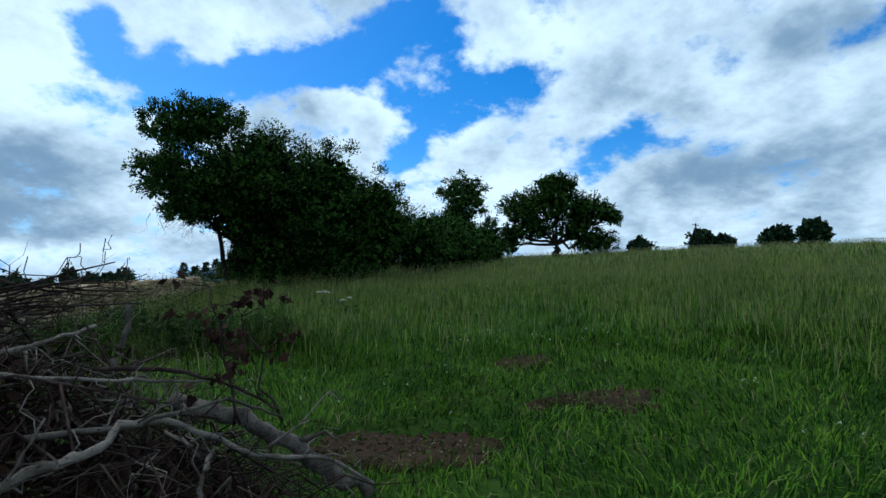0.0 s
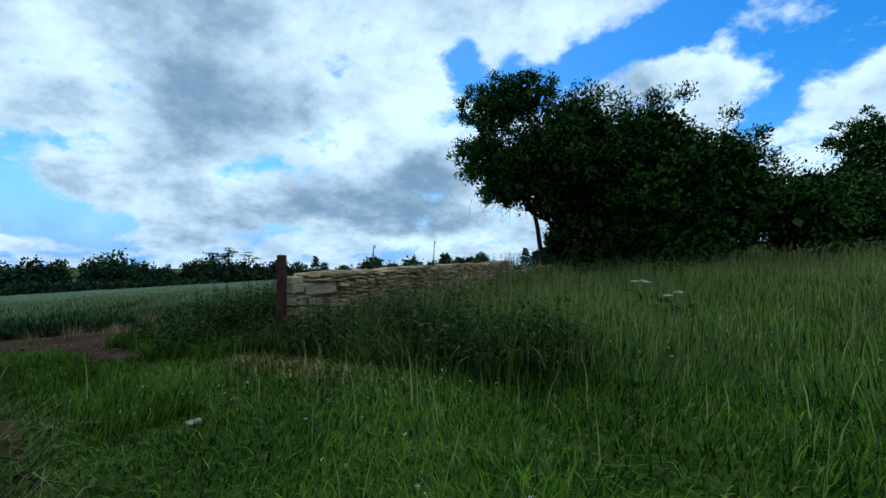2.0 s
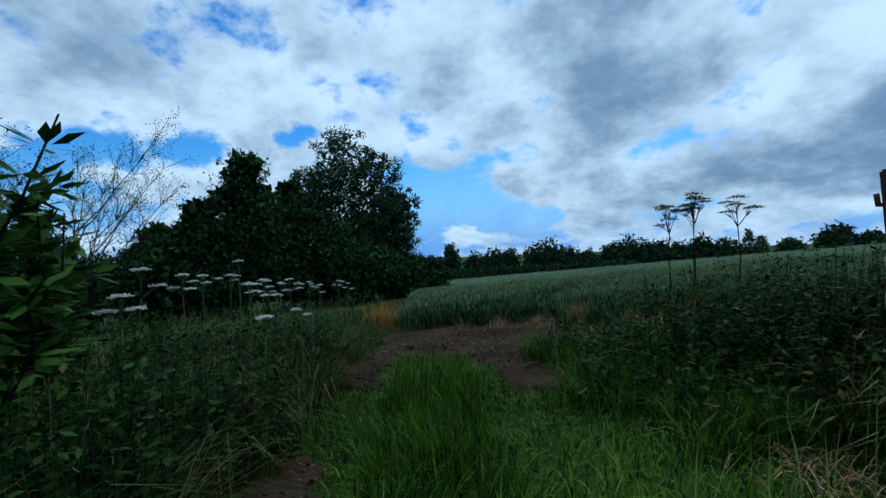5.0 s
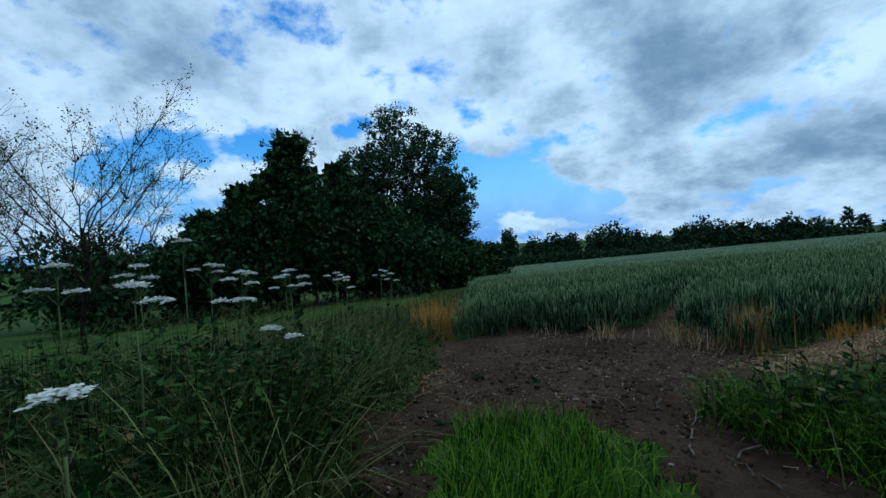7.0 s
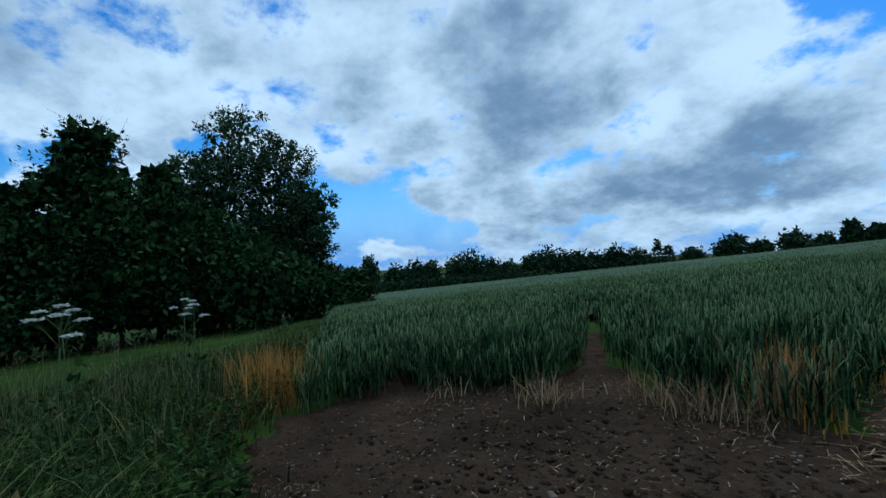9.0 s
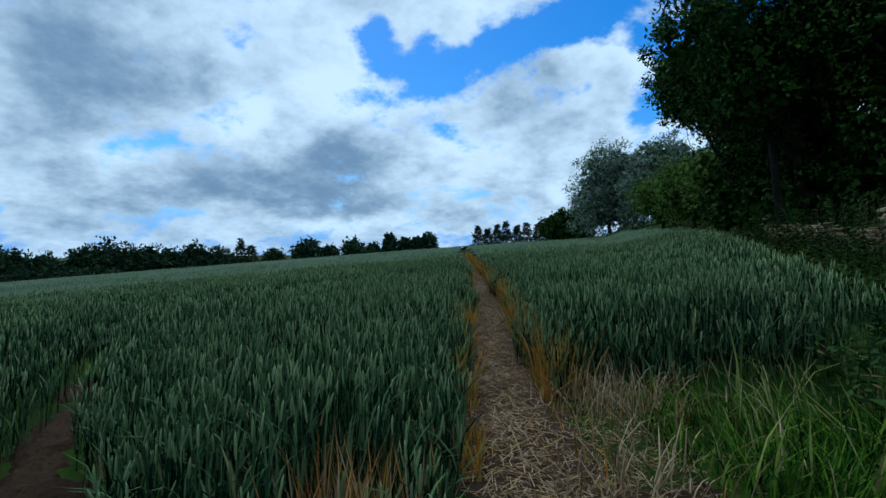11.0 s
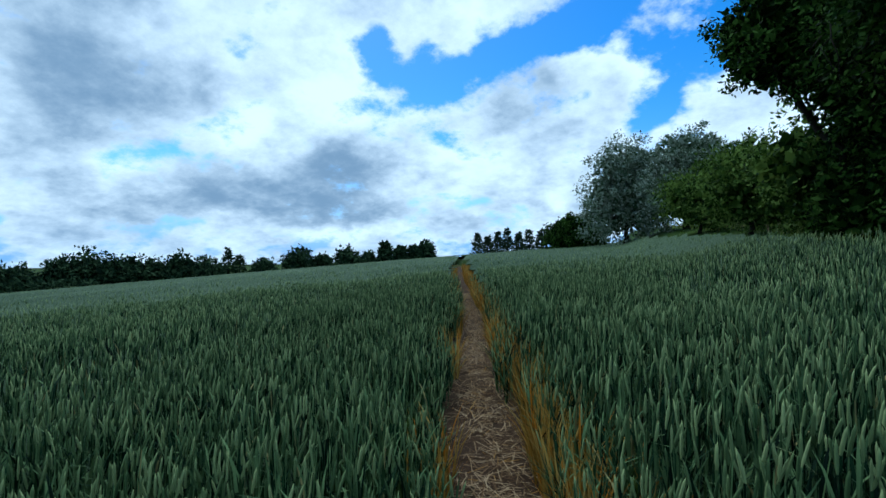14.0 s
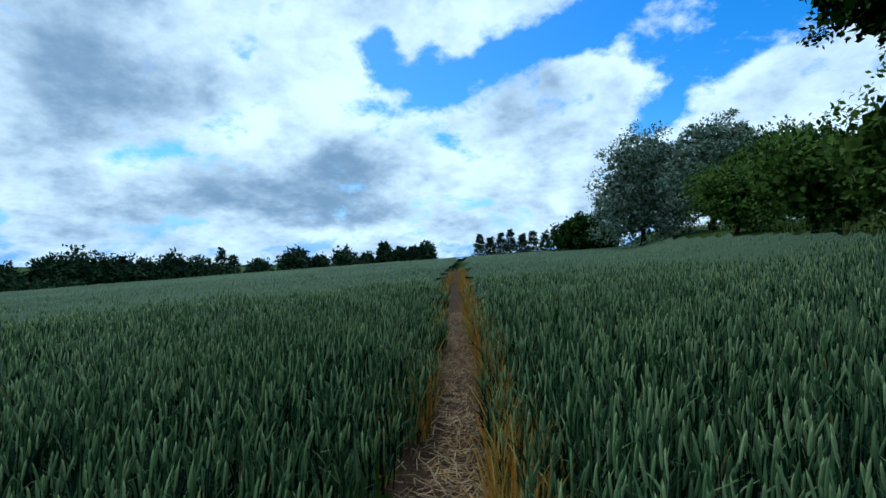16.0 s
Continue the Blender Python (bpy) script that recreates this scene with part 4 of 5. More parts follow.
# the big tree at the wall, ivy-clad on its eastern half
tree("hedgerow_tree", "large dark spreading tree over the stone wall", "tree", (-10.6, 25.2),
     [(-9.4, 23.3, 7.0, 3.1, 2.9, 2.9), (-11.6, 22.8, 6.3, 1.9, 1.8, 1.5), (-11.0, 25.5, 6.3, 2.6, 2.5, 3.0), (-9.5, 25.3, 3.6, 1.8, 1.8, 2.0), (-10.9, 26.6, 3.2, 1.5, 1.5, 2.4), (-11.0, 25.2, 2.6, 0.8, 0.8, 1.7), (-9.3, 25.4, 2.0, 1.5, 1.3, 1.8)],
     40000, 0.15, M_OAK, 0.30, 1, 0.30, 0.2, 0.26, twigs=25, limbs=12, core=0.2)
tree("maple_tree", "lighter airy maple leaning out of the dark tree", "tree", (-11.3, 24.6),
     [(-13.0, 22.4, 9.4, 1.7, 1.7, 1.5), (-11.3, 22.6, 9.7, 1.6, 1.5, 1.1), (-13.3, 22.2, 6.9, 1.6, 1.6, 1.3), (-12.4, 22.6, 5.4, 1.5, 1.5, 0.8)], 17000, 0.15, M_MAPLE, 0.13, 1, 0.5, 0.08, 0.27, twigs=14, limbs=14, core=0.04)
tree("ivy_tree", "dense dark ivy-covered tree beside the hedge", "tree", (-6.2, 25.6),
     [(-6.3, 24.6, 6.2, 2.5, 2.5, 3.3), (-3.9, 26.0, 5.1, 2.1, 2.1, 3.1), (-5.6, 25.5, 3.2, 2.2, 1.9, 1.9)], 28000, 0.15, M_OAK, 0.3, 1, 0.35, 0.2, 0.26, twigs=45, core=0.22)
for k, (bx, by, hz, rx) in enumerate([(-1.9, 30, 4.2, 2.3), (-0.6, 35, 4.4, 2.6), (1.0, 40, 4.4, 2.8), (3.3, 45, 3.9, 2.6), (-12.4, 33, 4.2, 2.6), (-14.0, 39, 4.4, 2.8), (-9.5, 32, 5.5, 3.0), (-16.2, 46, 4.0, 2.8), (-6.0, 33, 5.0, 3.0)]):
    g = float(land(bx, by))
    tree("hedge_bush", "thick green hedgerow bush", "bush", (bx, by), [(bx, by, g + hz * 0.55, rx, rx, hz * 0.5), (bx + 0.8, by + 0.9, g + hz * 0.4, rx * 0.9, rx * 0.9, hz * 0.4)],
         4200, 0.2, M_GREEN if bx < -10 else M_OAK, 0.12, 1, 0.3, 0.3, core=0.35, group="hedge along the field edge")


def at_yaw(yaw, dist, ox=-7.0, oy=6.0):
    return ox - math.sin(radians(yaw)) * dist, oy + math.cos(radians(yaw)) * dist


# oaks on the brow of the meadow, seen from the start of the walk
bx, by = at_yaw(-2.6, 62, 0, 0)
g = float(land(bx, by))
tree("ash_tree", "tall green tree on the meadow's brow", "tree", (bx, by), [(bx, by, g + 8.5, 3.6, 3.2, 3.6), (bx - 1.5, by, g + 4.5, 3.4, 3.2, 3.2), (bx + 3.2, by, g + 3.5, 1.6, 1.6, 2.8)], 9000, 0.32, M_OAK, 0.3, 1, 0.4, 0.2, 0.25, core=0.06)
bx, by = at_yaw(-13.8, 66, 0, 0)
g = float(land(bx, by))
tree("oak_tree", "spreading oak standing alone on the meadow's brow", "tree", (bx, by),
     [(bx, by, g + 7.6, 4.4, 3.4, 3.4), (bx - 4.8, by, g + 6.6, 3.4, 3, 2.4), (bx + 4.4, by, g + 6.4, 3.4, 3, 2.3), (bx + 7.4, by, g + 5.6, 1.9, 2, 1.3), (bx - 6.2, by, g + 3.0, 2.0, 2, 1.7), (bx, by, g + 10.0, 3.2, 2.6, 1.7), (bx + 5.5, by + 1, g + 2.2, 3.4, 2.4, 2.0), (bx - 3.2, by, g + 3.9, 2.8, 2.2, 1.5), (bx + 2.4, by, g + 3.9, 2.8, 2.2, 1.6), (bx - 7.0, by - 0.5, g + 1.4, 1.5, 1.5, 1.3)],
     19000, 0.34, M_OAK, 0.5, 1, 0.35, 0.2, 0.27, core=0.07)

# silver willow and its neighbour behind the wheat
for yaw, dist, elev, rx, mat, nm, lab in ((9.2, 50, 13.2, 3.6, M_SILVER, "willow_tree", "large silvery-green willow at the field edge"), (3.4, 47, 13.6, 3.6, M_SILVER, "willow_tree", "large silvery-green willow at the field edge"),
                                         (-1.4, 46, 11.8, 3.2, M_GREEN, "hedge_tree", "yellow-green hedgerow tree at the field edge"), (14.6, 62, 5.2, 3.0, M_OAK, "hedge_tree", "dark round hedgerow tree at the field edge")):
    bx, by = at_yaw(yaw, dist, -14.5, 10)
    g = float(land(bx, by))
    top = 1.2 + dist * math.tan(radians(elev)) - g
    tree(nm, lab, "tree", (bx, by), [(bx, by, g + top * 0.66, rx, rx, top * 0.34), (bx + 1.6, by, g + top * 0.42, rx, rx, top * 0.4), (bx - 1.4, by, g + top * 0.38, rx * 0.9, rx, top * 0.36)], 12000, 0.27, mat, 0.25, 1, 0.35, 0.4, 0.24, core=0.08)

# the wood beyond the bank: spruces and poplars
def wood_at(yaw, dist):
    return -10.9 - math.sin(radians(yaw)) * dist, 5.0 + math.cos(radians(yaw)) * dist


for yaw, dist, elev, r in ((114.2, 28, 15.6, 3.9), (119.8, 27, 9.0, 3.0), (108.4, 29, 12.0, 2.7), (124.0, 30, 5.6, 2.8), (104.5, 31, 7.5, 2.6)):
    sx, sy = wood_at(yaw, dist)
    g = float(land(sx, sy))
    h = 1.03 + dist * math.tan(radians(elev)) - g
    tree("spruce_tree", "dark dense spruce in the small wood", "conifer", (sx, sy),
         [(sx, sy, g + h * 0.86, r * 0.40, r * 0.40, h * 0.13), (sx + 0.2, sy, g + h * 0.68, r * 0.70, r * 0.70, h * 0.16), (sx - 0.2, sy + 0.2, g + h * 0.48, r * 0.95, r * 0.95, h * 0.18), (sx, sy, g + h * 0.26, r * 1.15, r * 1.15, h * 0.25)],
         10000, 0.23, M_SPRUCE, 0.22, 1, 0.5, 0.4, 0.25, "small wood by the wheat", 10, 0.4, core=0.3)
for sx, sy, h, r in ((-46.0, -2.4, 15.4, 2.9), (-47.5, 0.4, 13.9, 2.7), (-44.0, -4.6, 11.6, 2.6), (-45.5, 2.3, 9.6, 2.3)):
    g = float(land(sx, sy))
    tree("poplar_tree", "tall grey-green poplar bent by the wind", "tree", (sx, sy), [(sx, sy + 0.6, g + h * 0.78, r * 0.8, r * 0.9, h * 0.22), (sx, sy, g + h * 0.5, r, r * 1.1, h * 0.28), (sx, sy + 0.5, g + h * 0.25, r, r * 1.15, h * 0.24)],
         12000, 0.24, M_POPLAR, 0.22, 1, 0.4, 0.3, 0.23, "small wood by the wheat")
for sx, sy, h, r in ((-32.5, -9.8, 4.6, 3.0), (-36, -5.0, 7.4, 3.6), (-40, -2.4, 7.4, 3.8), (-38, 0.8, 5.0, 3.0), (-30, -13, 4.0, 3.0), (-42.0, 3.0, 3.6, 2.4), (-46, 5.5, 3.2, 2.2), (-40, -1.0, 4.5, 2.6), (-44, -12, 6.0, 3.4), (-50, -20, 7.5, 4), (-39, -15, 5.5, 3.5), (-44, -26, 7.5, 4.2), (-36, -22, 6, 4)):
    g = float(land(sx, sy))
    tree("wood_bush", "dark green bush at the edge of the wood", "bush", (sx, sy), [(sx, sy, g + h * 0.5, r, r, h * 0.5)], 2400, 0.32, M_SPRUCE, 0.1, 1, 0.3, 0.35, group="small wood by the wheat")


def bare_tree(root, height, group=""):
    """A sparse small tree: rising branches with a few small leaves."""
    x, y = root
    z = float(land(x, y))
    ob = thing("sparse_tree", "thin young tree with nearly bare branches", "tree", Matrix.Translation((x, y, z)), group)
    wood, boughs, leaves = Bag(), Bag(), Bag()
    tube(wood, bent((0, 0, 0), (0, 0.1, height * 0.45), 0.05, 5), np.linspace(0.07, 0.05, 5), 7)
    ends = []
    for k in range(20):
        a = k * 2.4
        s = np.array([0, 0.1, height * (0.12 + 0.016 * k)])
        e = s + np.array([math.cos(a) * height * 0.33, math.sin(a) * height * 0.33, height * R.uniform(0.34, 0.52)])
        main = bent(s, e, 0.12, 6, -0.15)
        tube(boughs, main, np.linspace(0.026, 0.006, 6), 5)
        for q in range(14):
            f = main[R.integers(2, 6)]
            d = unit(unit(e - s) + spread(1)[0] * 0.75 + np.array([0, 0, 0.25]))
            t2 = f + d * R.uniform(0.4, 1.1)
            tube(boughs, bent(f, t2, 0.05, 4), np.linspace(0.011, 0.003, 4), 3)
            for w in range(4):
                t3 = t2 + unit(d + spread(1)[0] * 0.7) * R.uniform(0.15, 0.45) - d * R.uniform(0, 0.3)
                tube(boughs, np.stack([t2 - d * 0.2 * w, t3]), np.array([0.004, 0.002]), 3)
                ends.append(t3)
    ends = np.array(ends)
    p = np.repeat(ends, 5, 0) + R.normal(0, 0.08, (len(ends) * 5, 3))
    n = len(p)
    ln = R.uniform(0.04, 0.075, n)
    leaves.add(*rhombs(p, spread(n), spread(n), ln, ln * 0.6))
    part("trunk", wood.mesh("trunk", M_BARK, True), ob)
    part("branchwork", boughs.mesh("branchwork", M_TWIG), ob)
    part("foliage", leaves.mesh("foliage", M_OAK), ob)


bare_tree((-20.6, -6.0), 7.8)
bare_tree((-17.5, -7.6), 6.0)


def elder_bush(x, y, height):
    """A shrub with large pointed leaves in opposite pairs."""
    z = float(land(x, y))
    ob = thing("elder_bush", "bushy elder with large pointed green leaves", "bush", Matrix.Translation((x, y, z)))
    wood, leaves = Bag(), Bag()
    for k in range(80):
        a, reach = R.uniform(0, 6.28), R.uniform(0.2, 1.05)
        top = np.array([math.cos(a) * reach, math.sin(a) * reach, height * R.uniform(0.6, 1.0) * (1.1 - 0.3 * reach)])
        line = bent((0.1 * math.cos(a), 0.1 * math.sin(a), 0), top, 0.1, 7)
        tube(wood, line, np.linspace(0.02, 0.006, 7), 5)
        for u in np.linspace(0.3, 1.0, 11):
            q = u * 6
            c = line[int(min(q, 5.99))] + (line[min(int(q) + 1, 6)] - line[int(min(q, 5.99))]) * (q % 1)
            m = 9
            b = R.uniform(0, 6.28, m)
            d = unit(np.stack([np.cos(b), np.sin(b), R.normal(0.15, 0.4, m)], -1))
            ln = R.uniform(0.12, 0.24, m)
            leaves.add(*rhombs(np.repeat(c[None], m, 0) + d * 0.04, d, unit(np.array([0, 0, 1.0]) + 0.5 * spread(m)), ln, ln * 0.42))
    part("stemwork", wood.mesh("stemwork", M_BARK, True), ob)
    part("foliage", leaves.mesh("foliage", M_ELDER), ob)


elder_bush(-8.0, 2.3, 3.25)
elder_bush(-6.6, 1.6, 2.5)
elder_bush(-9.6, 1.2, 2.3)

# far trees along the skyline: yaw, distance, elevation of the top in degrees, half width
SKYLINE = [(46, 130, 1.8, 3.6), (43.5, 135, 1.0, 3), (41.2, 130, 1.8, 4.0), (38.5, 140, 1.3, 3.0), (36.5, 130, 2.3, 1.8), (34.6, 130, 1.9, 2.0), (33, 130, 1.9, 2.0), (31.6, 130, 2.4, 2.8), (50, 140, 0.6, 3.4),
           (56, 140, 0.2, 3.6), (58.3, 140, 0.8, 3.4), (60.5, 142, 0.1, 4.0), (62.5, 140, 0.5, 4.0), (64.4, 138, 0.5, 4.0), (66.3, 140, 1.1, 4.5), (68, 140, 0.3, 3.0), (71, 140, -0.4, 3.4),
           (73, 145, 0.0, 3.4), (75.6, 140, 1.4, 4.8), (77.5, 145, 0.2, 3.0), (80.5, 140, 0.0, 2.6), (82.5, 140, 0.1, 3.4), (85, 142, -0.3, 3.4), (88.2, 140, 0.9, 2.8), (90.5, 140, -0.4, 4.5), (93, 140, 0.2, 4.5), (97, 140, 0.2, 4.5),
           (-23, 110, 5.7, 2.2), (-29.0, 100, 6.4, 2.4), (-31.4, 102, 5.6, 1.6), (-36.0, 100, 6.3, 2.2), (-38.8, 95, 6.6, 1.8)]
EYE = (-14.0, 9.0, 1.2)


def top_height(bx, by, elev, yaw):
    """Height of a tree whose top is seen at that elevation."""
    ox, oy, oz = EYE if yaw > 0 else (0.0, 0.0, 1.41)
    return oz + math.hypot(bx - ox, by - oy) * math.tan(radians(elev)) - float(land(bx, by))


for yaw, dist, elev, r in SKYLINE:
    bx, by = at_yaw(yaw, dist, *(EYE[:2] if yaw > 0 else (0, 0)))
    r = r * (1.25 if yaw > 54 else 1.0)
    g, h = float(land(bx, by)), top_height(bx, by, elev + (0.6 if yaw > 54 else 0.0), yaw)
    tree("distant_tree", "dark green tree on the far skyline", "tree", (bx, by), [(bx, by, g + h - r * 0.8, r * 0.8, r * 0.8, r * 0.8), (bx + R.normal(0, 0.3 * r), by, g + h * 0.42, r, r, h * 0.42), (bx + R.normal(0, 0.5 * r), by, g + h * 0.4, r * 0.8, r, h * 0.36)],
         1100, 0.9, M_FAR, 0.2, 1, 0.4, 0.6, 0.34, "trees on the skyline", limbs=4)
for yaw, dist, elev, r in ((53.6, 130, 1.6, 2.8), (52.5, 131, 1.0, 2.6), (25.4, 120, 3.2, 2.2), (24.2, 122, 3.0, 2.2), (23.0, 120, 3.4, 2.2), (21.9, 120, 3.7, 2.2), (20.6, 121, 3.3, 2.2), (19.4, 120, 3.6, 2.2), (18.0, 120, 3.4, 2.2), (16.0, 110, 3.3, 2.2)):
    bx, by = at_yaw(yaw, dist, *EYE[:2])
    conifer("distant_conifer", "dark pine on the far skyline", (bx, by), top_height(bx, by, elev, yaw), r, M_FAR, 14, "trees on the skyline", 12, 0.05, 3.0)
# a pole of the overhead line on the meadow's brow
px, py = at_yaw(-28.7, 96, 0, 0)
pole_z = float(land(px, py))
pole_h = 1.41 + 96 * math.tan(radians(7.1)) - pole_z
utility_pole = thing("utility_pole", "thin dark wooden line pole on the meadow's brow", "pole", Matrix.Translation((px, py, pole_z)))
bag = Bag()
tube(bag, [(0, 0, -0.3), (0, 0, pole_h * 0.5), (0.02, 0, pole_h)], [0.15, 0.13, 0.11], 10)
part("shaft", bag.mesh("shaft", M_BARK, True), utility_pole)
bag = Bag()
tube(bag, [(-0.8, -0.5, pole_h - 0.35), (0, 0, pole_h - 0.35), (0.8, 0.5, pole_h - 0.35)], [0.06, 0.06, 0.06], 6)
part("crossarm", bag.mesh("crossarm", M_BARK), utility_pole)
for u in (-0.7, 0.0, 0.7):
    bag = Bag()
    tube(bag, [(u, u * 0.62, pole_h - 0.32), (u, u * 0.62, pole_h - 0.12)], [0.05, 0.035], 6)
    part("insulator", bag.mesh("insulator", M_RUST), utility_pole)
# far hedge line between the fields
for k in range(30):
    bx, by = at_yaw(66 + k * 1.0, 128 - 1.2 * k, -14, 9)
    g = float(land(bx, by))
    tree("far_hedge_bush", "low dark hedge far across the field", "hedge", (bx, by), [(bx, by, g + 1.3, 2.3, 2.3, 1.7)], 420, 0.7, M_FAR, 0.06, 1, 0.3, 0.6, 0.45, "far hedge", limbs=2)

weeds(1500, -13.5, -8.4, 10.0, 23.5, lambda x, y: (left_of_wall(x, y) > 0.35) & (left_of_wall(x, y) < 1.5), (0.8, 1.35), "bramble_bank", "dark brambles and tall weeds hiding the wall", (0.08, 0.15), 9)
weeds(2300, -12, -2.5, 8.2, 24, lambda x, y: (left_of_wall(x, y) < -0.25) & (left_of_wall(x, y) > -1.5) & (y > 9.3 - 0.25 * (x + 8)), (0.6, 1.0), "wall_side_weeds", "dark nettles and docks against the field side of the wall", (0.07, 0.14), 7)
grass_band(9000, -12, -2.5, 8.6, 22, lambda x, y: (left_of_wall(x, y) < -0.2) & (left_of_wall(x, y) > -2.2), (0.6, 1.05), (0.006, 0.011), 3, M_TALL, "wall_side_grass", "tall grass against the wall", (0.2, 0.8))

bag = Bag()
for k in range(46):
    a = np.array([R.normal(-12.2, 0.9), R.normal(22.8, 0.5), R.uniform(4.5, 5.3)])
    e = a + np.array([R.normal(-0.25, 0.3), R.normal(0, 0.25), -R.uniform(0.3, 1.0)])
    tube(bag, bent(a, e, 0.08, 5), np.linspace(0.014, 0.004, 5), 3)
    tube(bag, bent(e, e + np.array([R.normal(0, 0.2), R.normal(0, 0.2), R.uniform(-0.3, 0.1)]), 0.03, 4), np.linspace(0.005, 0.002, 4), 3)
tree_part = [o for o in scene.objects if o.name.startswith("maple_tree")][0]
twig = part("hanging_spray", bag.mesh("hanging_spray", M_BARK), tree_part, "bare hanging twigs below the crown", tree_part.matrix_basis.inverted())
tagged(twig, kind="stuff")

# ---------------------------------------------------------------- dry-stone wall


def stone_mesh(length, high, deep, seed, rounded=0.18):
    """One rough block: a box with knocked-off corners and uneven faces."""
    rng = np.random.default_rng(seed)
    bm = bmesh.new()
    bmesh.ops.create_cube(bm, size=1.0)
    bmesh.ops.bevel(bm, geom=bm.edges[:], offset=rounded * 0.5, segments=1, affect="EDGES")
    for v in bm.verts:
        v.co += Vector(rng.normal(0, 0.035, 3))
        v.co = Vector((v.co.x * deep, v.co.y * length, v.co.z * high))
    me = bpy.data.meshes.new("stone")
    bm.to_mesh(me)
    bm.free()
    return me


STONES = [stone_mesh(1, 1, 1, k, 0.16) for k in range(14)]
for me in STONES:
    me.materials.append(M_STONE)
QUOINS = [stone_mesh(1, 1, 1, 40 + k, 0.24) for k in range(5)]
for me in QUOINS:
    me.materials.append(M_QUOIN)

wall = thing("stone_wall", "weathered dry-stone wall of thin golden limestone", "wall", kind="structure")
wall_yaw = math.degrees(math.atan2(-WALL_D[0], WALL_D[1]))


def wall_top(s):
    return (1.375 + 0.048 * s + 0.018 * math.sin(s * 2.1)) * (1.0 if s > -0.1 else 0.93)


def wall_ground(s):
    p = WALL_A + WALL_D * s
    return float(land(p[0], p[1]))


loose = Bag()
made = 0
rs = random.Random(5)
rows = []
for face in (0.17, -0.17):
    h = 0.0
    course = 0
    while h < 1.5:
        high = rs.uniform(0.03, 0.085)
        s = rs.uniform(0, 0.12) + (-0.1 if h > 0.9 else 0.3)
        while s < 17:
            long = rs.uniform(0.09, 0.36)
            rows.append((face, s + long / 2, h + high / 2, long, high))
            s += long + rs.uniform(0.01, 0.035)
        h += high + 0.014
for face, s, h, long, high in rows:
    g = wall_ground(s)
    top = wall_top(s) - g
    fallen = 10.5 < s < 17
    z = g + h
    if s < 0.72 and 0.96 < z < 1.25 or s < 0.36 and z <= 0.96:
        continue
    if h > top or (fallen and h > 0.35 + 0.3 * rs.random()):
        continue
    p = WALL_A + WALL_D * s
    nx, ny = -WALL_D[1], WALL_D[0]
    face += rs.uniform(-0.035, 0.035)
    m = pose(p[0] - nx * face, p[1] - ny * face, z + rs.uniform(-0.015, 0.015), rs.uniform(-5, 5), rs.uniform(-5, 5), wall_yaw + rs.uniform(-10, 10)) @ Matrix.Diagonal((rs.uniform(0.22, 0.36), long, high * rs.uniform(0.72, 0.98), 1))
    if face > 0 and s < 6.2 and h > top - 0.72 and made < 285:
        ob = part("stone", STONES[rs.randrange(len(STONES))], wall, at=m)
        made += 1
    else:
        me = STONES[rs.randrange(len(STONES))]
        co = np.empty(len(me.vertices) * 3)
        me.vertices.foreach_get("co", co)
        mat = np.array(m)
        co = co.reshape(-1, 3) @ mat[:3, :3].T + mat[:3, 3]
        for k in {len(q.vertices) for q in me.polygons}:
            loose.add(co, np.array([list(q.vertices) for q in me.polygons if len(q.vertices) == k]))
part("rubble_courses", loose.mesh("rubble_courses", M_STONE), wall)
# cap stones and the large dressed blocks that end the wall
for k in range(40):
    s = 0.0 + k * 0.16 + rs.uniform(-0.05, 0.05)
    p = WALL_A + WALL_D * s
    if made < 298 or k % 2 == 0:
        part("cap_stone", STONES[rs.randrange(14)], wall, at=pose(p[0] + rs.uniform(-0.12, 0.12), p[1], wall_top(s) - 0.015, rs.uniform(-8, 8), rs.uniform(-8, 8), wall_yaw + rs.uniform(-30, 30)) @ Matrix.Diagonal((rs.uniform(0.16, 0.3), rs.uniform(0.12, 0.28), rs.uniform(0.035, 0.07), 1)))
for s, z, long, high, deep in ((-0.30, 1.265, 0.26, 0.13, 0.34), (-0.29, 1.11, 0.27, 0.17, 0.42), (0.27, 1.10, 0.84, 0.28, 0.48), (-0.10, 0.955, 0.56, 0.045, 0.42), (-0.25, 0.86, 0.34, 0.15, 0.44), (0.12, 0.86, 0.38, 0.16, 0.44), (-0.22, 0.70, 0.36, 0.15, 0.42), (0.16, 0.70, 0.34, 0.14, 0.44), (-0.1, 0.52, 0.5, 0.2, 0.44), (-0.1, 0.30, 0.55, 0.22, 0.44)):
    p = WALL_A + WALL_D * s
    part("quoin_stone", QUOINS[rs.randrange(5)], wall, "large dressed limestone block", pose(p[0] + rs.uniform(-0.03, 0.03), p[1], z, rs.uniform(-3, 3), rs.uniform(-2, 2), wall_yaw + rs.uniform(-5, 5)) @ Matrix.Diagonal((deep, long * 0.95, high * 0.93, 1)))

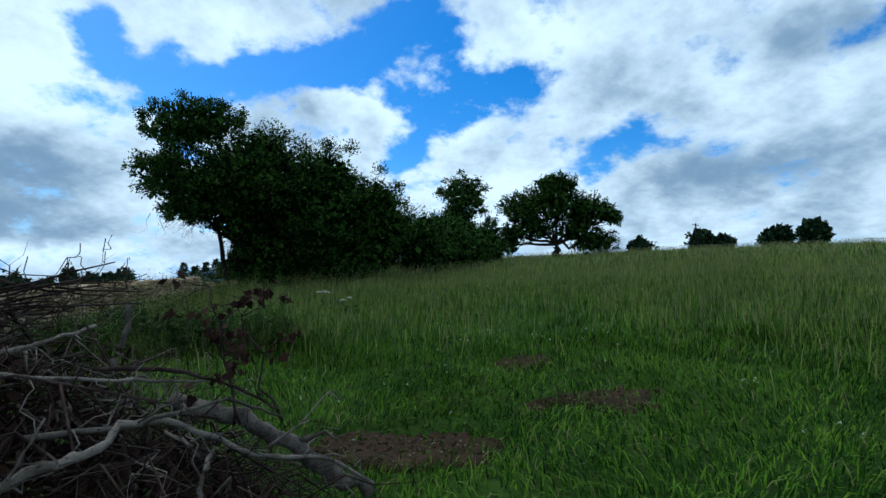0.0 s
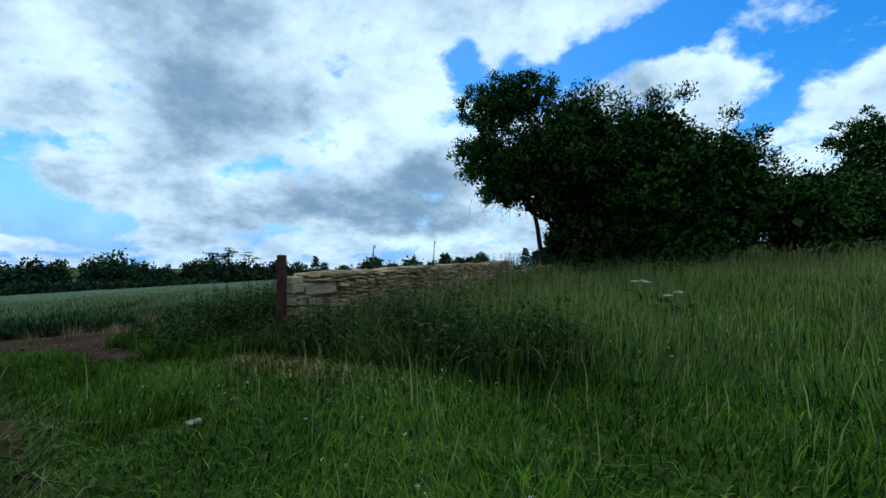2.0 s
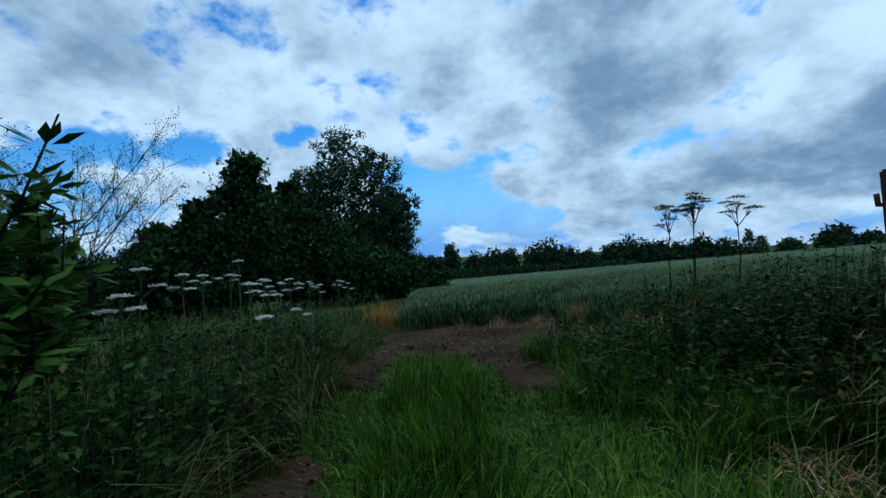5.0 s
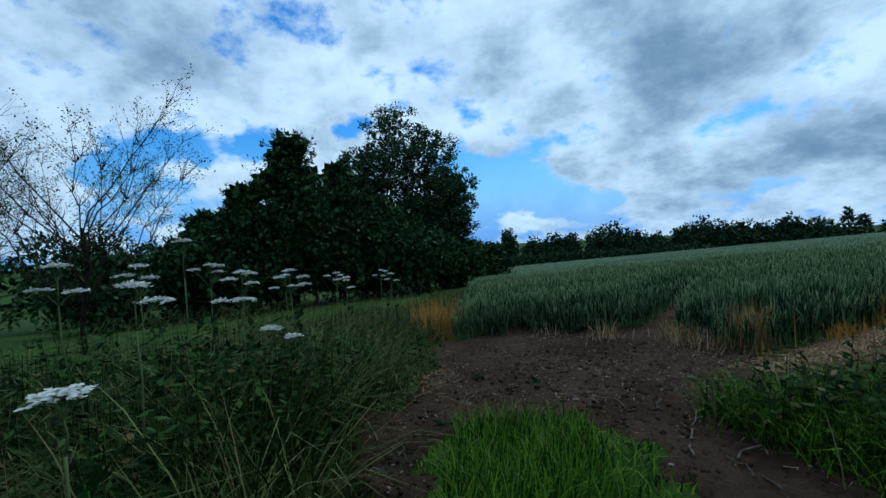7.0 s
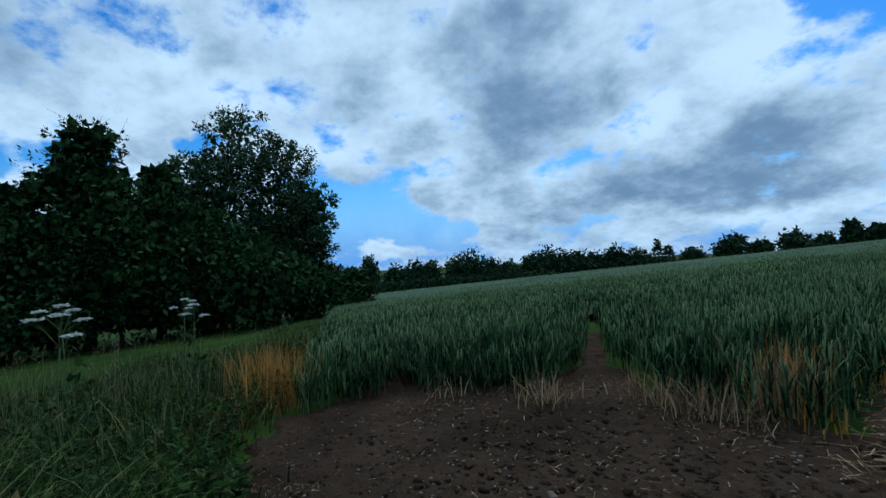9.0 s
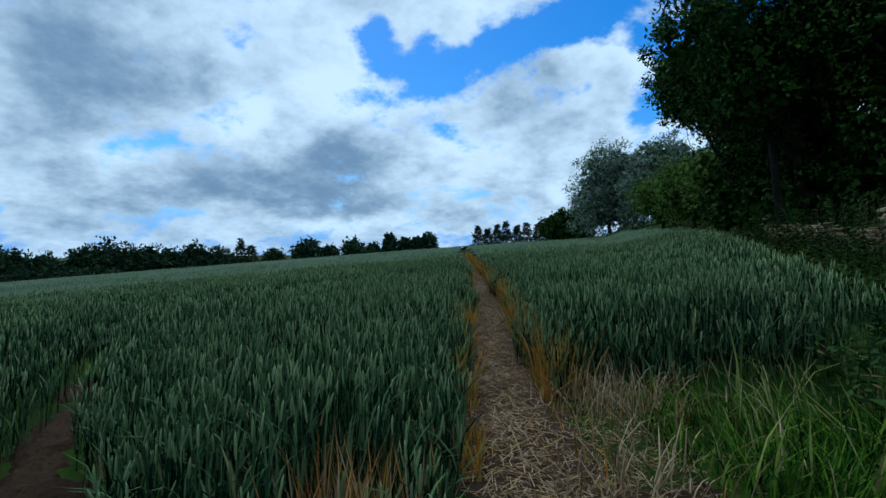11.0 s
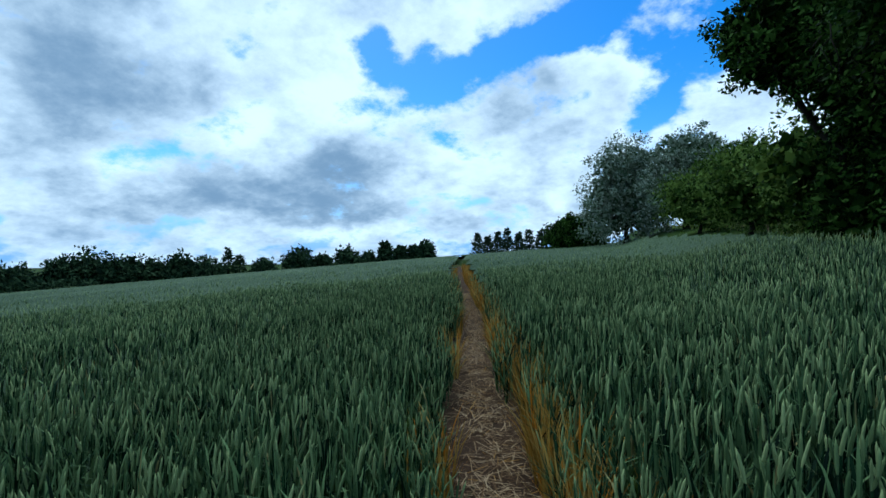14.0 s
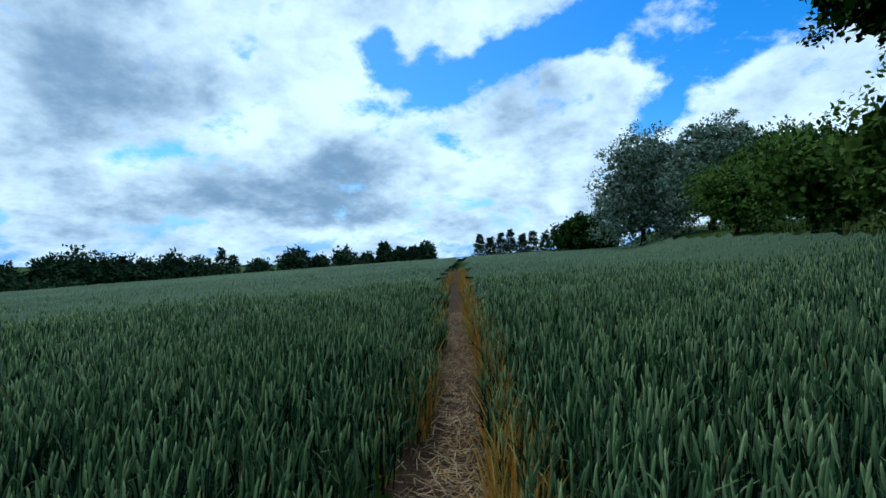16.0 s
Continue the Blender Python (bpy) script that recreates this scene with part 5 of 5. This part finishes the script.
# tumbled stones under the big tree
for k in range(26):
    p = WALL_A + WALL_D * rs.uniform(13.2, 17.2)
    ox = rs.gauss(-0.9, 0.5)
    gx0, gy0 = p[0] + ox, p[1] + rs.uniform(-0.4, 0.4)
    ob = new("fallen_stone", STONES[k % 14])
    ob.matrix_basis = pose(gx0, gy0, float(land(gx0, gy0)) + 0.06, rs.uniform(-12, 12), rs.uniform(-12, 12), rs.uniform(0, 360)) @ Matrix.Diagonal((rs.uniform(0.25, 0.45), rs.uniform(0.25, 0.5), rs.uniform(0.1, 0.2), 1))
    tagged(ob, "fallen limestone block below the broken wall", "stone", "fallen stones")

# ---------------------------------------------------------------- gatepost
gate_z = float(land(-8.0, 8.22))
gatepost = thing("gatepost", "rusty brown iron gatepost at the wall's end", "post", pose(-8.0, 8.22, gate_z - 0.05, 0, -2.2, 20))
bm = bmesh.new()
bmesh.ops.create_cube(bm, size=1.0)
bmesh.ops.scale(bm, vec=(0.13, 0.13, 1.76 - gate_z), verts=bm.verts)
bmesh.ops.translate(bm, vec=(0, 0, (1.76 - gate_z) / 2), verts=bm.verts)
bmesh.ops.bevel(bm, geom=bm.edges[:], offset=0.012, segments=2, affect="EDGES")
me = bpy.data.meshes.new("shaft")
bm.to_mesh(me)
bm.free()
me.materials.append(M_RUST)
part("shaft", me, gatepost)
bag = Bag()
tube(bag, [(-0.06, -0.02, 1.55 - gate_z), (-0.10, -0.02, 1.55 - gate_z), (-0.105, -0.02, 1.62 - gate_z)], [0.018, 0.018, 0.016], 8)
part("hinge_pin", bag.mesh("hinge_pin", M_RUST, True), gatepost, "small rusted hinge pin")

# short iron stakes standing behind the wall
for s, off, top in ((2.6, -0.5, 2.05), (5.6, -0.5, 2.35)):
    p = WALL_A + WALL_D * s
    px, py = p[0] + off, p[1]
    g = float(land(px, py))
    bag = Bag()
    tube(bag, [(0, 0, -0.05), (0.02, 0, (top - g) * 0.6), (0.03, 0.02, top - g), (0.08, 0.02, top - g + 0.02), (0.09, 0.02, top - g - 0.05)], [0.014, 0.013, 0.012, 0.012, 0.010], 6)
    ob = new("fence_stake", bag.mesh("fence_stake", M_RUST, True))
    ob.matrix_basis = Matrix.Translation((px, py, g))
    tagged(ob, "thin hooked iron stake behind the wall", "stake", "fence stakes")

# ---------------------------------------------------------------- brushwood pile
px, py = -2.05, 2.5
pz = float(land(px, py))
pile = thing("brushwood_pile", "heap of cut grey branches and brown twigs", "wood pile", Matrix.Translation((px, py, pz)))


def heap(x, y):
    """Height of the heap over its footprint."""
    u = np.hypot((x + 1.2) / 2.6, y / 1.25)
    return (0.55 + 0.45 * smooth(1.1, -0.9, x)) * 1.72 * np.clip(1 - u * u, 0, 1) ** 0.7


def branch(name, a, b, r0, mat, label="", k=7, wob=0.06, forks=3, tip=0.25, sides=7):
    """One cut branch with forks."""
    bag = Bag()
    line = bent(a, b, wob, k)
    tube(bag, line, np.linspace(r0, r0 * tip, k), sides)
    d = unit(line[-1] - line[0])
    for _ in range(forks):
        s = line[R.integers(1, k - 1)]
        e = s + unit(d + spread(1)[0] * 0.8) * R.uniform(0.25, 0.6) * np.linalg.norm(line[-1] - line[0]) * 0.5
        sub = bent(s, e, wob * 0.6, 5)
        tube(bag, sub, np.linspace(r0 * 0.45, r0 * 0.1, 5), 5)
        for _ in range(2):
            f = sub[R.integers(2, 5)]
            tube(bag, bent(f, f + unit(e - s + spread(1)[0] * 0.3) * R.uniform(0.1, 0.25), 0.01, 4), np.linspace(r0 * 0.18, r0 * 0.06, 4), 4)
    return part(name, bag.mesh(name, mat, True), pile, label)


def crooked(name, pts, r0, r1, mat, label="", side_twigs=4, sides=8):
    """A gnarled branch through given knees, with stubs and side twigs."""
    bag = Bag()
    pts = np.asarray(pts, float)
    u = np.linspace(0, len(pts) - 1, len(pts) * 4)
    line = np.stack([np.interp(u, np.arange(len(pts)), pts[:, k]) for k in range(3)], -1)
    line[1:-1] = 0.25 * line[:-2] + 0.5 * line[1:-1] + 0.25 * line[2:]
    line[1:-1] += R.normal(0, r0 * 0.35, (len(line) - 2, 3))
    tube(bag, line, np.linspace(r0, r1, len(line)) * R.uniform(0.82, 1.2, len(line)), sides)
    for _ in range(side_twigs):
        k = R.integers(2, len(line) - 1)
        e = line[k] + unit(spread(1)[0] + 0.6 * unit(line[k] - line[k - 1]) + np.array([0, 0, 0.2])) * R.uniform(0.08, 0.35)
        tube(bag, bent(line[k], e, 0.02, 6), np.linspace(min(r0, r1) * 0.5, 0.003, 6), 5)
    return part(name, bag.mesh(name, mat, True), pile, label)


# the big pale pieces that lie out towards the track
crooked("log", [(0.45, 0.30, 0.80), (0.80, 0.45, 0.64), (1.15, 0.55, 0.42), (1.57, 0.68, 0.10)], 0.052, 0.046, M_DEAD, "thick weathered grey log end", 3, 12)
crooked("branch", [(0.30, -0.72, 0.66), (0.44, -0.60, 0.72), (0.53, -0.40, 0.74), (0.59, -0.25, 0.83), (0.65, -0.10, 0.78), (0.83, 0.10, 0.64), (0.97, 0.25, 0.48), (1.33, 0.45, 0.42), (1.61, 0.55, 0.22)], 0.024, 0.012, M_DEAD, "long pale forked branch", 10)
crooked("branch", [(0.30, -0.5, 0.82), (0.59, -0.25, 0.80), (0.9, 0.05, 0.86), (1.1, 0.3, 0.70)], 0.014, 0.007, M_DEAD, "pale forked branch", 8)
crooked("branch", [(0.38, -0.75, 0.62), (0.42, -0.70, 0.72), (0.47, -0.60, 0.93)], 0.010, 0.006, M_DEAD, "pale leaning stick", 2)
crooked("branch", [(0.90, -0.20, 0.40), (0.88, -0.16, 0.55), (0.91, -0.10, 0.66)], 0.014, 0.010, M_DEAD, "pale leaning stick", 2)
crooked("branch", [(0.15, 0.2, 0.95), (0.22, 0.20, 1.12), (0.245, 0.2, 1.35)], 0.018, 0.015, M_DEAD, "upright pale stub", 0)
crooked("branch", [(-0.25, -0.2, 1.08), (-0.03, -0.10, 1.16), (0.13, 0.10, 1.24)], 0.016, 0.008, M_DEAD, "pale broken arm", 2)
crooked("branch", [(1.0, 0.35, 0.50), (1.18, 0.45, 0.62), (1.33, 0.5, 0.80), (1.40, 0.52, 0.74)], 0.007, 0.004, M_DEAD, "thin bent twig", 2)
crooked("branch", [(0.2, 0.0, 1.02), (0.55, 0.15, 1.0), (0.85, 0.3, 0.86), (1.05, 0.42, 0.70)], 0.013, 0.008, M_TWIG, "", 7)
crooked("branch", [(-0.1, -0.3, 1.05), (0.35, -0.1, 0.98), (0.7, 0.2, 0.92)], 0.012, 0.006, M_DEAD, "", 7)
for k in range(9):
    y0 = R.uniform(-0.2, 0.6)
    crooked("branch", [(-0.9, y0 - 0.2, 1.25 + 0.04 * k), (-0.45, y0, 1.38 + R.uniform(-0.1, 0.1)), (-0.1 + R.uniform(-0.1, 0.25), y0 + 0.15, 1.45 + R.uniform(-0.1, 0.18))], 0.012, 0.004, M_TWIG, "", 6)
for k in range(125):
    x0, y0 = R.uniform(-3.2, 0.9), R.uniform(-0.95, 0.95)
    a = np.array([x0, y0, heap(x0, y0) * R.uniform(0.3, 1.0) + 0.04])
    ang = R.normal(0.15, 0.6) + (math.pi if R.random() < 0.4 else 0)
    ln = R.uniform(0.6, 1.7)
    x1, y1 = x0 + math.cos(ang) * ln, y0 + math.sin(ang) * ln * 0.7
    x1 = min(x1, 1.35)
    b = np.array([x1, y1, heap(x1, y1) * R.uniform(0.6, 1.05) + R.uniform(0.04, 0.22)])
    branch("branch", a, b, R.uniform(0.005, 0.013), M_DEAD if R.random() < 0.42 else M_TWIG, "", 9, 0.13, 4)
bag = Bag()
for k in range(1900):
    x0, y0 = R.uniform(-3.4, 1.2), R.normal(0, 0.6)
    hz = heap(x0, y0)
    if hz < 0.03:
        continue
    a = np.array([x0, y0, hz * R.uniform(0.15, 0.88) + 0.02])
    d = unit(spread(1)[0] * np.array([1, 1, 0.45]) + np.array([0.2, 0, 0.05])) * R.uniform(0.25, 0.8)
    tube(bag, bent(a, a + d, 0.08, 5), np.linspace(R.uniform(0.004, 0.009), 0.002, 5), 4)
tagged(part("tangle", bag.mesh("tangle", M_TWIG), pile, "tangle of thin brown twigs"), kind="stuff")
bag = Bag()
n = 4200
x0, y0 = R.uniform(-3.4, 0.9, n), R.normal(0, 0.5, n)
p = np.stack([x0, y0, heap(x0, y0) * R.uniform(0.1, 0.75, n) + 0.02], -1)
ln = R.uniform(0.05, 0.12, n)
bag.add(*rhombs(p, spread(n), spread(n), ln, ln * 0.6))
tagged(part("dead_leaves", bag.mesh("dead_leaves", M_DEADLEAF), pile, "withered dark brown leaves"), kind="stuff")
# two sprigs with withered leaves that stand out of the heap
for sx, sy, tx, ty, tz in ((0.82, 0.4, 0.55, 0.5, 1.46), (1.06, 0.45, 0.68, 0.55, 1.40), (0.78, 0.4, 0.72, 0.3, 1.22), (-1.6, 0.4, -1.3, 0.5, 1.7), (-2.2, 0.3, -1.7, 0.3, 1.75)):
    bag, lv = Bag(), Bag()
    line = bent((sx, sy, 0.62), (tx, ty, tz), 0.03, 7)
    tube(bag, line, np.linspace(0.010, 0.003, 7), 5)
    for q in range(7):
        s = line[R.integers(2, 7)]
        e = s + unit(spread(1)[0] + np.array([0.1, 0, 0.4])) * R.uniform(0.12, 0.3)
        tube(bag, bent(s, e, 0.015, 4), np.linspace(0.004, 0.0015, 4), 4)
        if tz < 1.5:
            m = 7
            ln = R.uniform(0.045, 0.08, m)
            lv.add(*rhombs(e + R.normal(0, 0.025, (m, 3)), unit(spread(m) + np.array([0, 0, -0.8])), spread(m), ln, ln * 0.7))
    sprig = part("sprig", bag.mesh("sprig", M_TWIG, True), pile, "thin dark upright sprig")
    if lv.n:
        part("withered_foliage", lv.mesh("withered_foliage", M_DEADLEAF), sprig, "shrivelled purple-brown leaves")

# ---------------------------------------------------------------- hogweed and cow parsley


def umbel_plant(x, y, top, spreadw, heads, name="hogweed", lab="white-flowered hogweed with flat umbels", seed=0, dry=False):
    """A ribbed stem, branching to flat white flower heads, with a few cut leaves."""
    g = float(land(x, y))
    h = top - g
    ob = thing(name, lab, "flower", Matrix.Translation((x, y, g)), "umbels on the verge" if not dry else "")
    stem = Bag()
    crown_at = np.array([R.normal(0, 0.04), R.normal(0, 0.04), h * 0.82])
    tube(stem, bent((0, 0, -0.02), crown_at, 0.02, 6), np.linspace(0.009, 0.006, 6), 6)
    part("stem", stem.mesh("stem", M_TWIG if dry else M_STEM, True), ob)
    for k in range(heads):
        a = k * 2.4 + R.random()
        off = 0.0 if k == 0 else R.uniform(0.09, 0.2)
        c = np.array([crown_at[0] + math.cos(a) * off, crown_at[1] + math.sin(a) * off, h * (1.0 if k == 0 else R.uniform(0.88, 1.0))])
        bag, rays = Bag(), Bag()
        knot = crown_at + (c - crown_at) * 0.55
        tube(rays, bent(crown_at, knot, 0.006, 3), np.array([0.005, 0.004, 0.004]), 5)
        m, ends = 14, []
        for q in range(m):
            rr_ = spreadw * math.sqrt((q + 0.5) / m) * R.uniform(0.85, 1.1)
            e = c + np.array([math.cos(q * 2.4) * rr_, math.sin(q * 2.4) * rr_, -0.25 * rr_ * rr_ / spreadw])
            ends.append(e)
            f = 16
            p = e + R.normal(0, spreadw * 0.13, (f, 3)) * np.array([1, 1, 0.25])
            ln = R.uniform(0.016, 0.028, f)
            d = unit(spread(f) * np.array([1, 1, 0.2]))
            bag.add(*rhombs(p, d, unit(np.array([0, 0, 1.0]) + 0.3 * spread(f)), ln, ln * 0.9))
        rays.v.append(np.array(ends))
        ray_ends = rays.n + np.arange(m)
        rays.n += m
        rays.f.setdefault(3, []).append(np.stack([10 + np.arange(m) % 5, 10 + (np.arange(m) + 1) % 5, ray_ends], -1))
        head = part("umbel_stalk", rays.mesh("umbel_stalk", M_TWIG if dry else M_STEM), ob)
        part("umbel", bag.mesh("umbel", M_SEED if dry else M_WHITE), head, "flat white flower head" if not dry else "dry seed umbel")
    if not dry:
        lv = Bag()
        for k in range(5):
            a = k * 2.4
            m = 7
            s = np.array([0, 0, h * (0.15 + 0.1 * k)])
            d = np.array([math.cos(a), math.sin(a), 0.3])
            p = s + d * np.linspace(0.05, 0.28, m)[:, None]
            dd = unit(d + spread(m) * 0.9)
            ln = R.uniform(0.09, 0.17, m)
            lv.add(*rhombs(p, dd, unit(np.array([0, 0, 1.0]) + 0.4 * spread(m)), ln, ln * 0.5))
        part("foliage", lv.mesh("foliage", M_WEED), ob)


for x, y, top, w, heads in ((-12.4, 2.6, 1.30, 0.075, 1), (-11.9, 3.45, 0.60, 0.07, 2), (-10.9, 3.28, 1.03, 0.09, 2), (-13.2, 2.6, 0.98, 0.08, 4), (-13.8, 2.9, 0.95, 0.07, 4), (-12.7, 1.9, 1.1, 0.09, 3), (-14.6, 2.5, 0.85, 0.06, 4),
                            (-15.6, 3.0, 0.72, 0.06, 3), (-16.6, 2.6, 0.75, 0.06, 4), (-18.2, 3.1, 0.6, 0.06, 3), (-11.6, 2.2, 1.15, 0.08, 3), (-10.2, 2.4, 1.25, 0.09, 2), (-9.2, 2.9, 1.05, 0.08, 3), (-12.2, 3.1, 0.8, 0.07, 3),
                            (-9.9, 3.7, 0.75, 0.08, 1), (-6.0, 2.6, 1.0, 0.07, 2), (-19.5, 2.7, 0.62, 0.06, 4), (-14.2, 1.6, 1.05, 0.08, 4), (-3.4, 13.5, 1.35, 0.07, 3), (-2.4, 12.0, 1.2, 0.07, 2)):
    umbel_plant(x, y, top, w, heads)
for x, y, top in ((-10.7, 8.45, 1.90), (-10.4, 8.75, 1.82), (-11.0, 8.3, 1.78), (-10.9, 8.6, 1.86)):
    umbel_plant(x, y, top, 0.09, 6, "dry_umbel", "tall brown dried umbel stalks standing above the weeds", dry=True)

# ---------------------------------------------------------------- small things on the ground
bag = Bag()
ico = bmesh.new()
bmesh.ops.create_icosphere(ico, subdivisions=1, radius=1.0)
iv = np.array([v.co for v in ico.verts])
jf = np.array([[v.index for v in f.verts] for f in ico.faces])
ico.free()


def pebbles(n, cx, cy, rx, ry, size):
    for _ in range(n):
        x, y = R.normal(cx, rx), R.normal(cy, ry)
        if soil_at(np.array([x]), np.array([y]))[0] < 0.3:
            continue
        s = R.uniform(*size)
        v = iv * np.array([s, s * R.uniform(0.6, 1.0), s * R.uniform(0.35, 0.6)]) * R.uniform(0.85, 1.15, (len(iv), 1))
        a = R.uniform(0, 6.28)
        rot = np.array([[math.cos(a), -math.sin(a), 0], [math.sin(a), math.cos(a), 0], [0, 0, 1]])
        bag.add(v @ rot.T + np.array([x, y, float(land(x, y)) + 0.015]), jf)


pebbles(1000, -13.8, 6.3, 1.3, 1.1, (0.005, 0.018))
pebbles(140, -10.5, 4.38, 2.0, 0.2, (0.007, 0.02))
pebbles(50, -6.8, 4.38, 0.8, 0.2, (0.008, 0.022))
pebbles(120, -0.3, 4.15, 0.6, 0.3, (0.006, 0.016))
pebbles(80, 1.75, 5.2, 0.4, 0.25, (0.006, 0.016))
stuff("pebbles", bag, M_PEBBLE, "small pale stones strewn over the bare earth", "pebbles")
bag = Bag()


def clods(n, cx, cy, rx, ry):
    """Lumps of earth, half sunk."""
    x, y = R.normal(cx, rx, n), R.normal(cy, ry, n)
    ok = soil_at(x, y) > 0.5
    for x0, y0 in zip(x[ok], y[ok]):
        s = R.uniform(0.010, 0.038)
        v = iv * np.array([s, s * R.uniform(0.6, 1.0), s * R.uniform(0.4, 0.7)]) * R.uniform(0.75, 1.25, (len(iv), 1))
        bag.add(v + np.array([x0, y0, float(land(x0, y0)) + 0.012]), jf)


clods(2400, -13.8, 6.2, 1.3, 1.2)
clods(500, -11.0, 4.38, 1.3, 0.2)
clods(220, -6.6, 4.38, 0.8, 0.2)
clods(160, -0.35, 4.15, 0.6, 0.3)
clods(120, 1.75, 5.2, 0.5, 0.3)
stuff("earth_clods", bag, M_SOIL, "small clods of brown earth on the bare ground", "soil")
for x, y, s in ((-13.3, 7.1, 0.06), (-12.9, 5.9, 0.05), (-14.2, 6.2, 0.045), (-5.2, 5.6, 0.09), (-5.6, 6.2, 0.07), (-12.1, 7.4, 0.06)):
    me = stone_mesh(s * 1.5, s * 0.6, s, int(abs(x) * 100), 0.35)
    me.materials.append(M_PEBBLE)
    ob = new("field_stone", me)
    ob.matrix_basis = pose(x, y, float(land(x, y)) + 0.02, 5, 8, x * 70)
    tagged(ob, "pale flat field stone lying on the earth", "stone", "field stones")
for x, y, ln, a in ((-12.0, 4.45, 0.34, 20), (-11.7, 4.35, 0.22, 70), (-12.9, 6.9, 0.5, 110), (-12.2, 7.0, 0.6, 40), (-12.6, 6.5, 0.3, 150), (-13.2, 4.9, 0.3, 5), (-12.0, 6.55, 0.9, 157), (-11.7, 6.9, 0.7, 120), (-12.6, 6.2, 0.6, 35), (-11.9, 7.2, 0.5, 80), (-11.3, 6.6, 0.55, 10)):
    bag = Bag()
    d = np.array([math.cos(radians(a)), math.sin(radians(a)), 0]) * ln / 2
    tube(bag, bent(-d, d, 0.035, 8), np.linspace(0.009, 0.004, 8), 6)
    ob = new("fallen_stick", bag.mesh("fallen_stick", M_DEAD, True))
    ob.matrix_basis = Matrix.Translation((x, y, float(land(x, y)) + 0.022))
    tagged(ob, "dry pale stick lying on the earth", "stick", "fallen sticks")
# clover and daisies dotted over the grass, broad weeds on the earth
bag = Bag()
n = 300
x, y = scatter(n, -9, 3.5, 3.4, 12)
ok = (soil_at(x, y) < 0.2) & (left_of_wall(x, y) < 0) & (np.sin(x * 1.1) * np.sin(y * 0.9 + 1) > -0.1)
x, y = x[ok], y[ok]
n = len(x)
for q in range(5):
    p = np.stack([x, y, land(x, y) + 0.15], -1) + R.normal(0, 0.006, (n, 3))
    bag.add(*rhombs(p, spread(n), unit(spread(n) + np.array([0, 0, 1.0])), np.full(n, 0.013), np.full(n, 0.012)))
stuff("clover_flowers", bag, M_WHITE, "small white clover flowers in the grass", "flowers")
bag = Bag()
for x, y in ((-12.6, 4.75), (-11.6, 4.2), (-11.2, 4.55), (-12.8, 7.3), (-12.3, 7.6), (-13.4, 8.0), (-12.9, 8.1), (-14.0, 5.0), (-13.6, 5.6), (-12.2, 7.0)):
    m = 16
    a = R.uniform(0, 6.28, m)
    d = unit(np.stack([np.cos(a), np.sin(a), R.uniform(0.1, 0.8, m)], -1))
    ln = R.uniform(0.06, 0.16, m)
    bag.add(*rhombs(np.repeat(np.array([[x, y, float(land(x, y))]]), m, 0) + R.normal(0, 0.03, (m, 3)) * np.array([1, 1, 0.2]), d, unit(np.array([0, 0, 1.0]) + 0.4 * spread(m)), ln, ln * 0.5))
stuff("ground_weeds", bag, M_WEED, "small leafy weeds sprouting from the bare earth", "weeds")
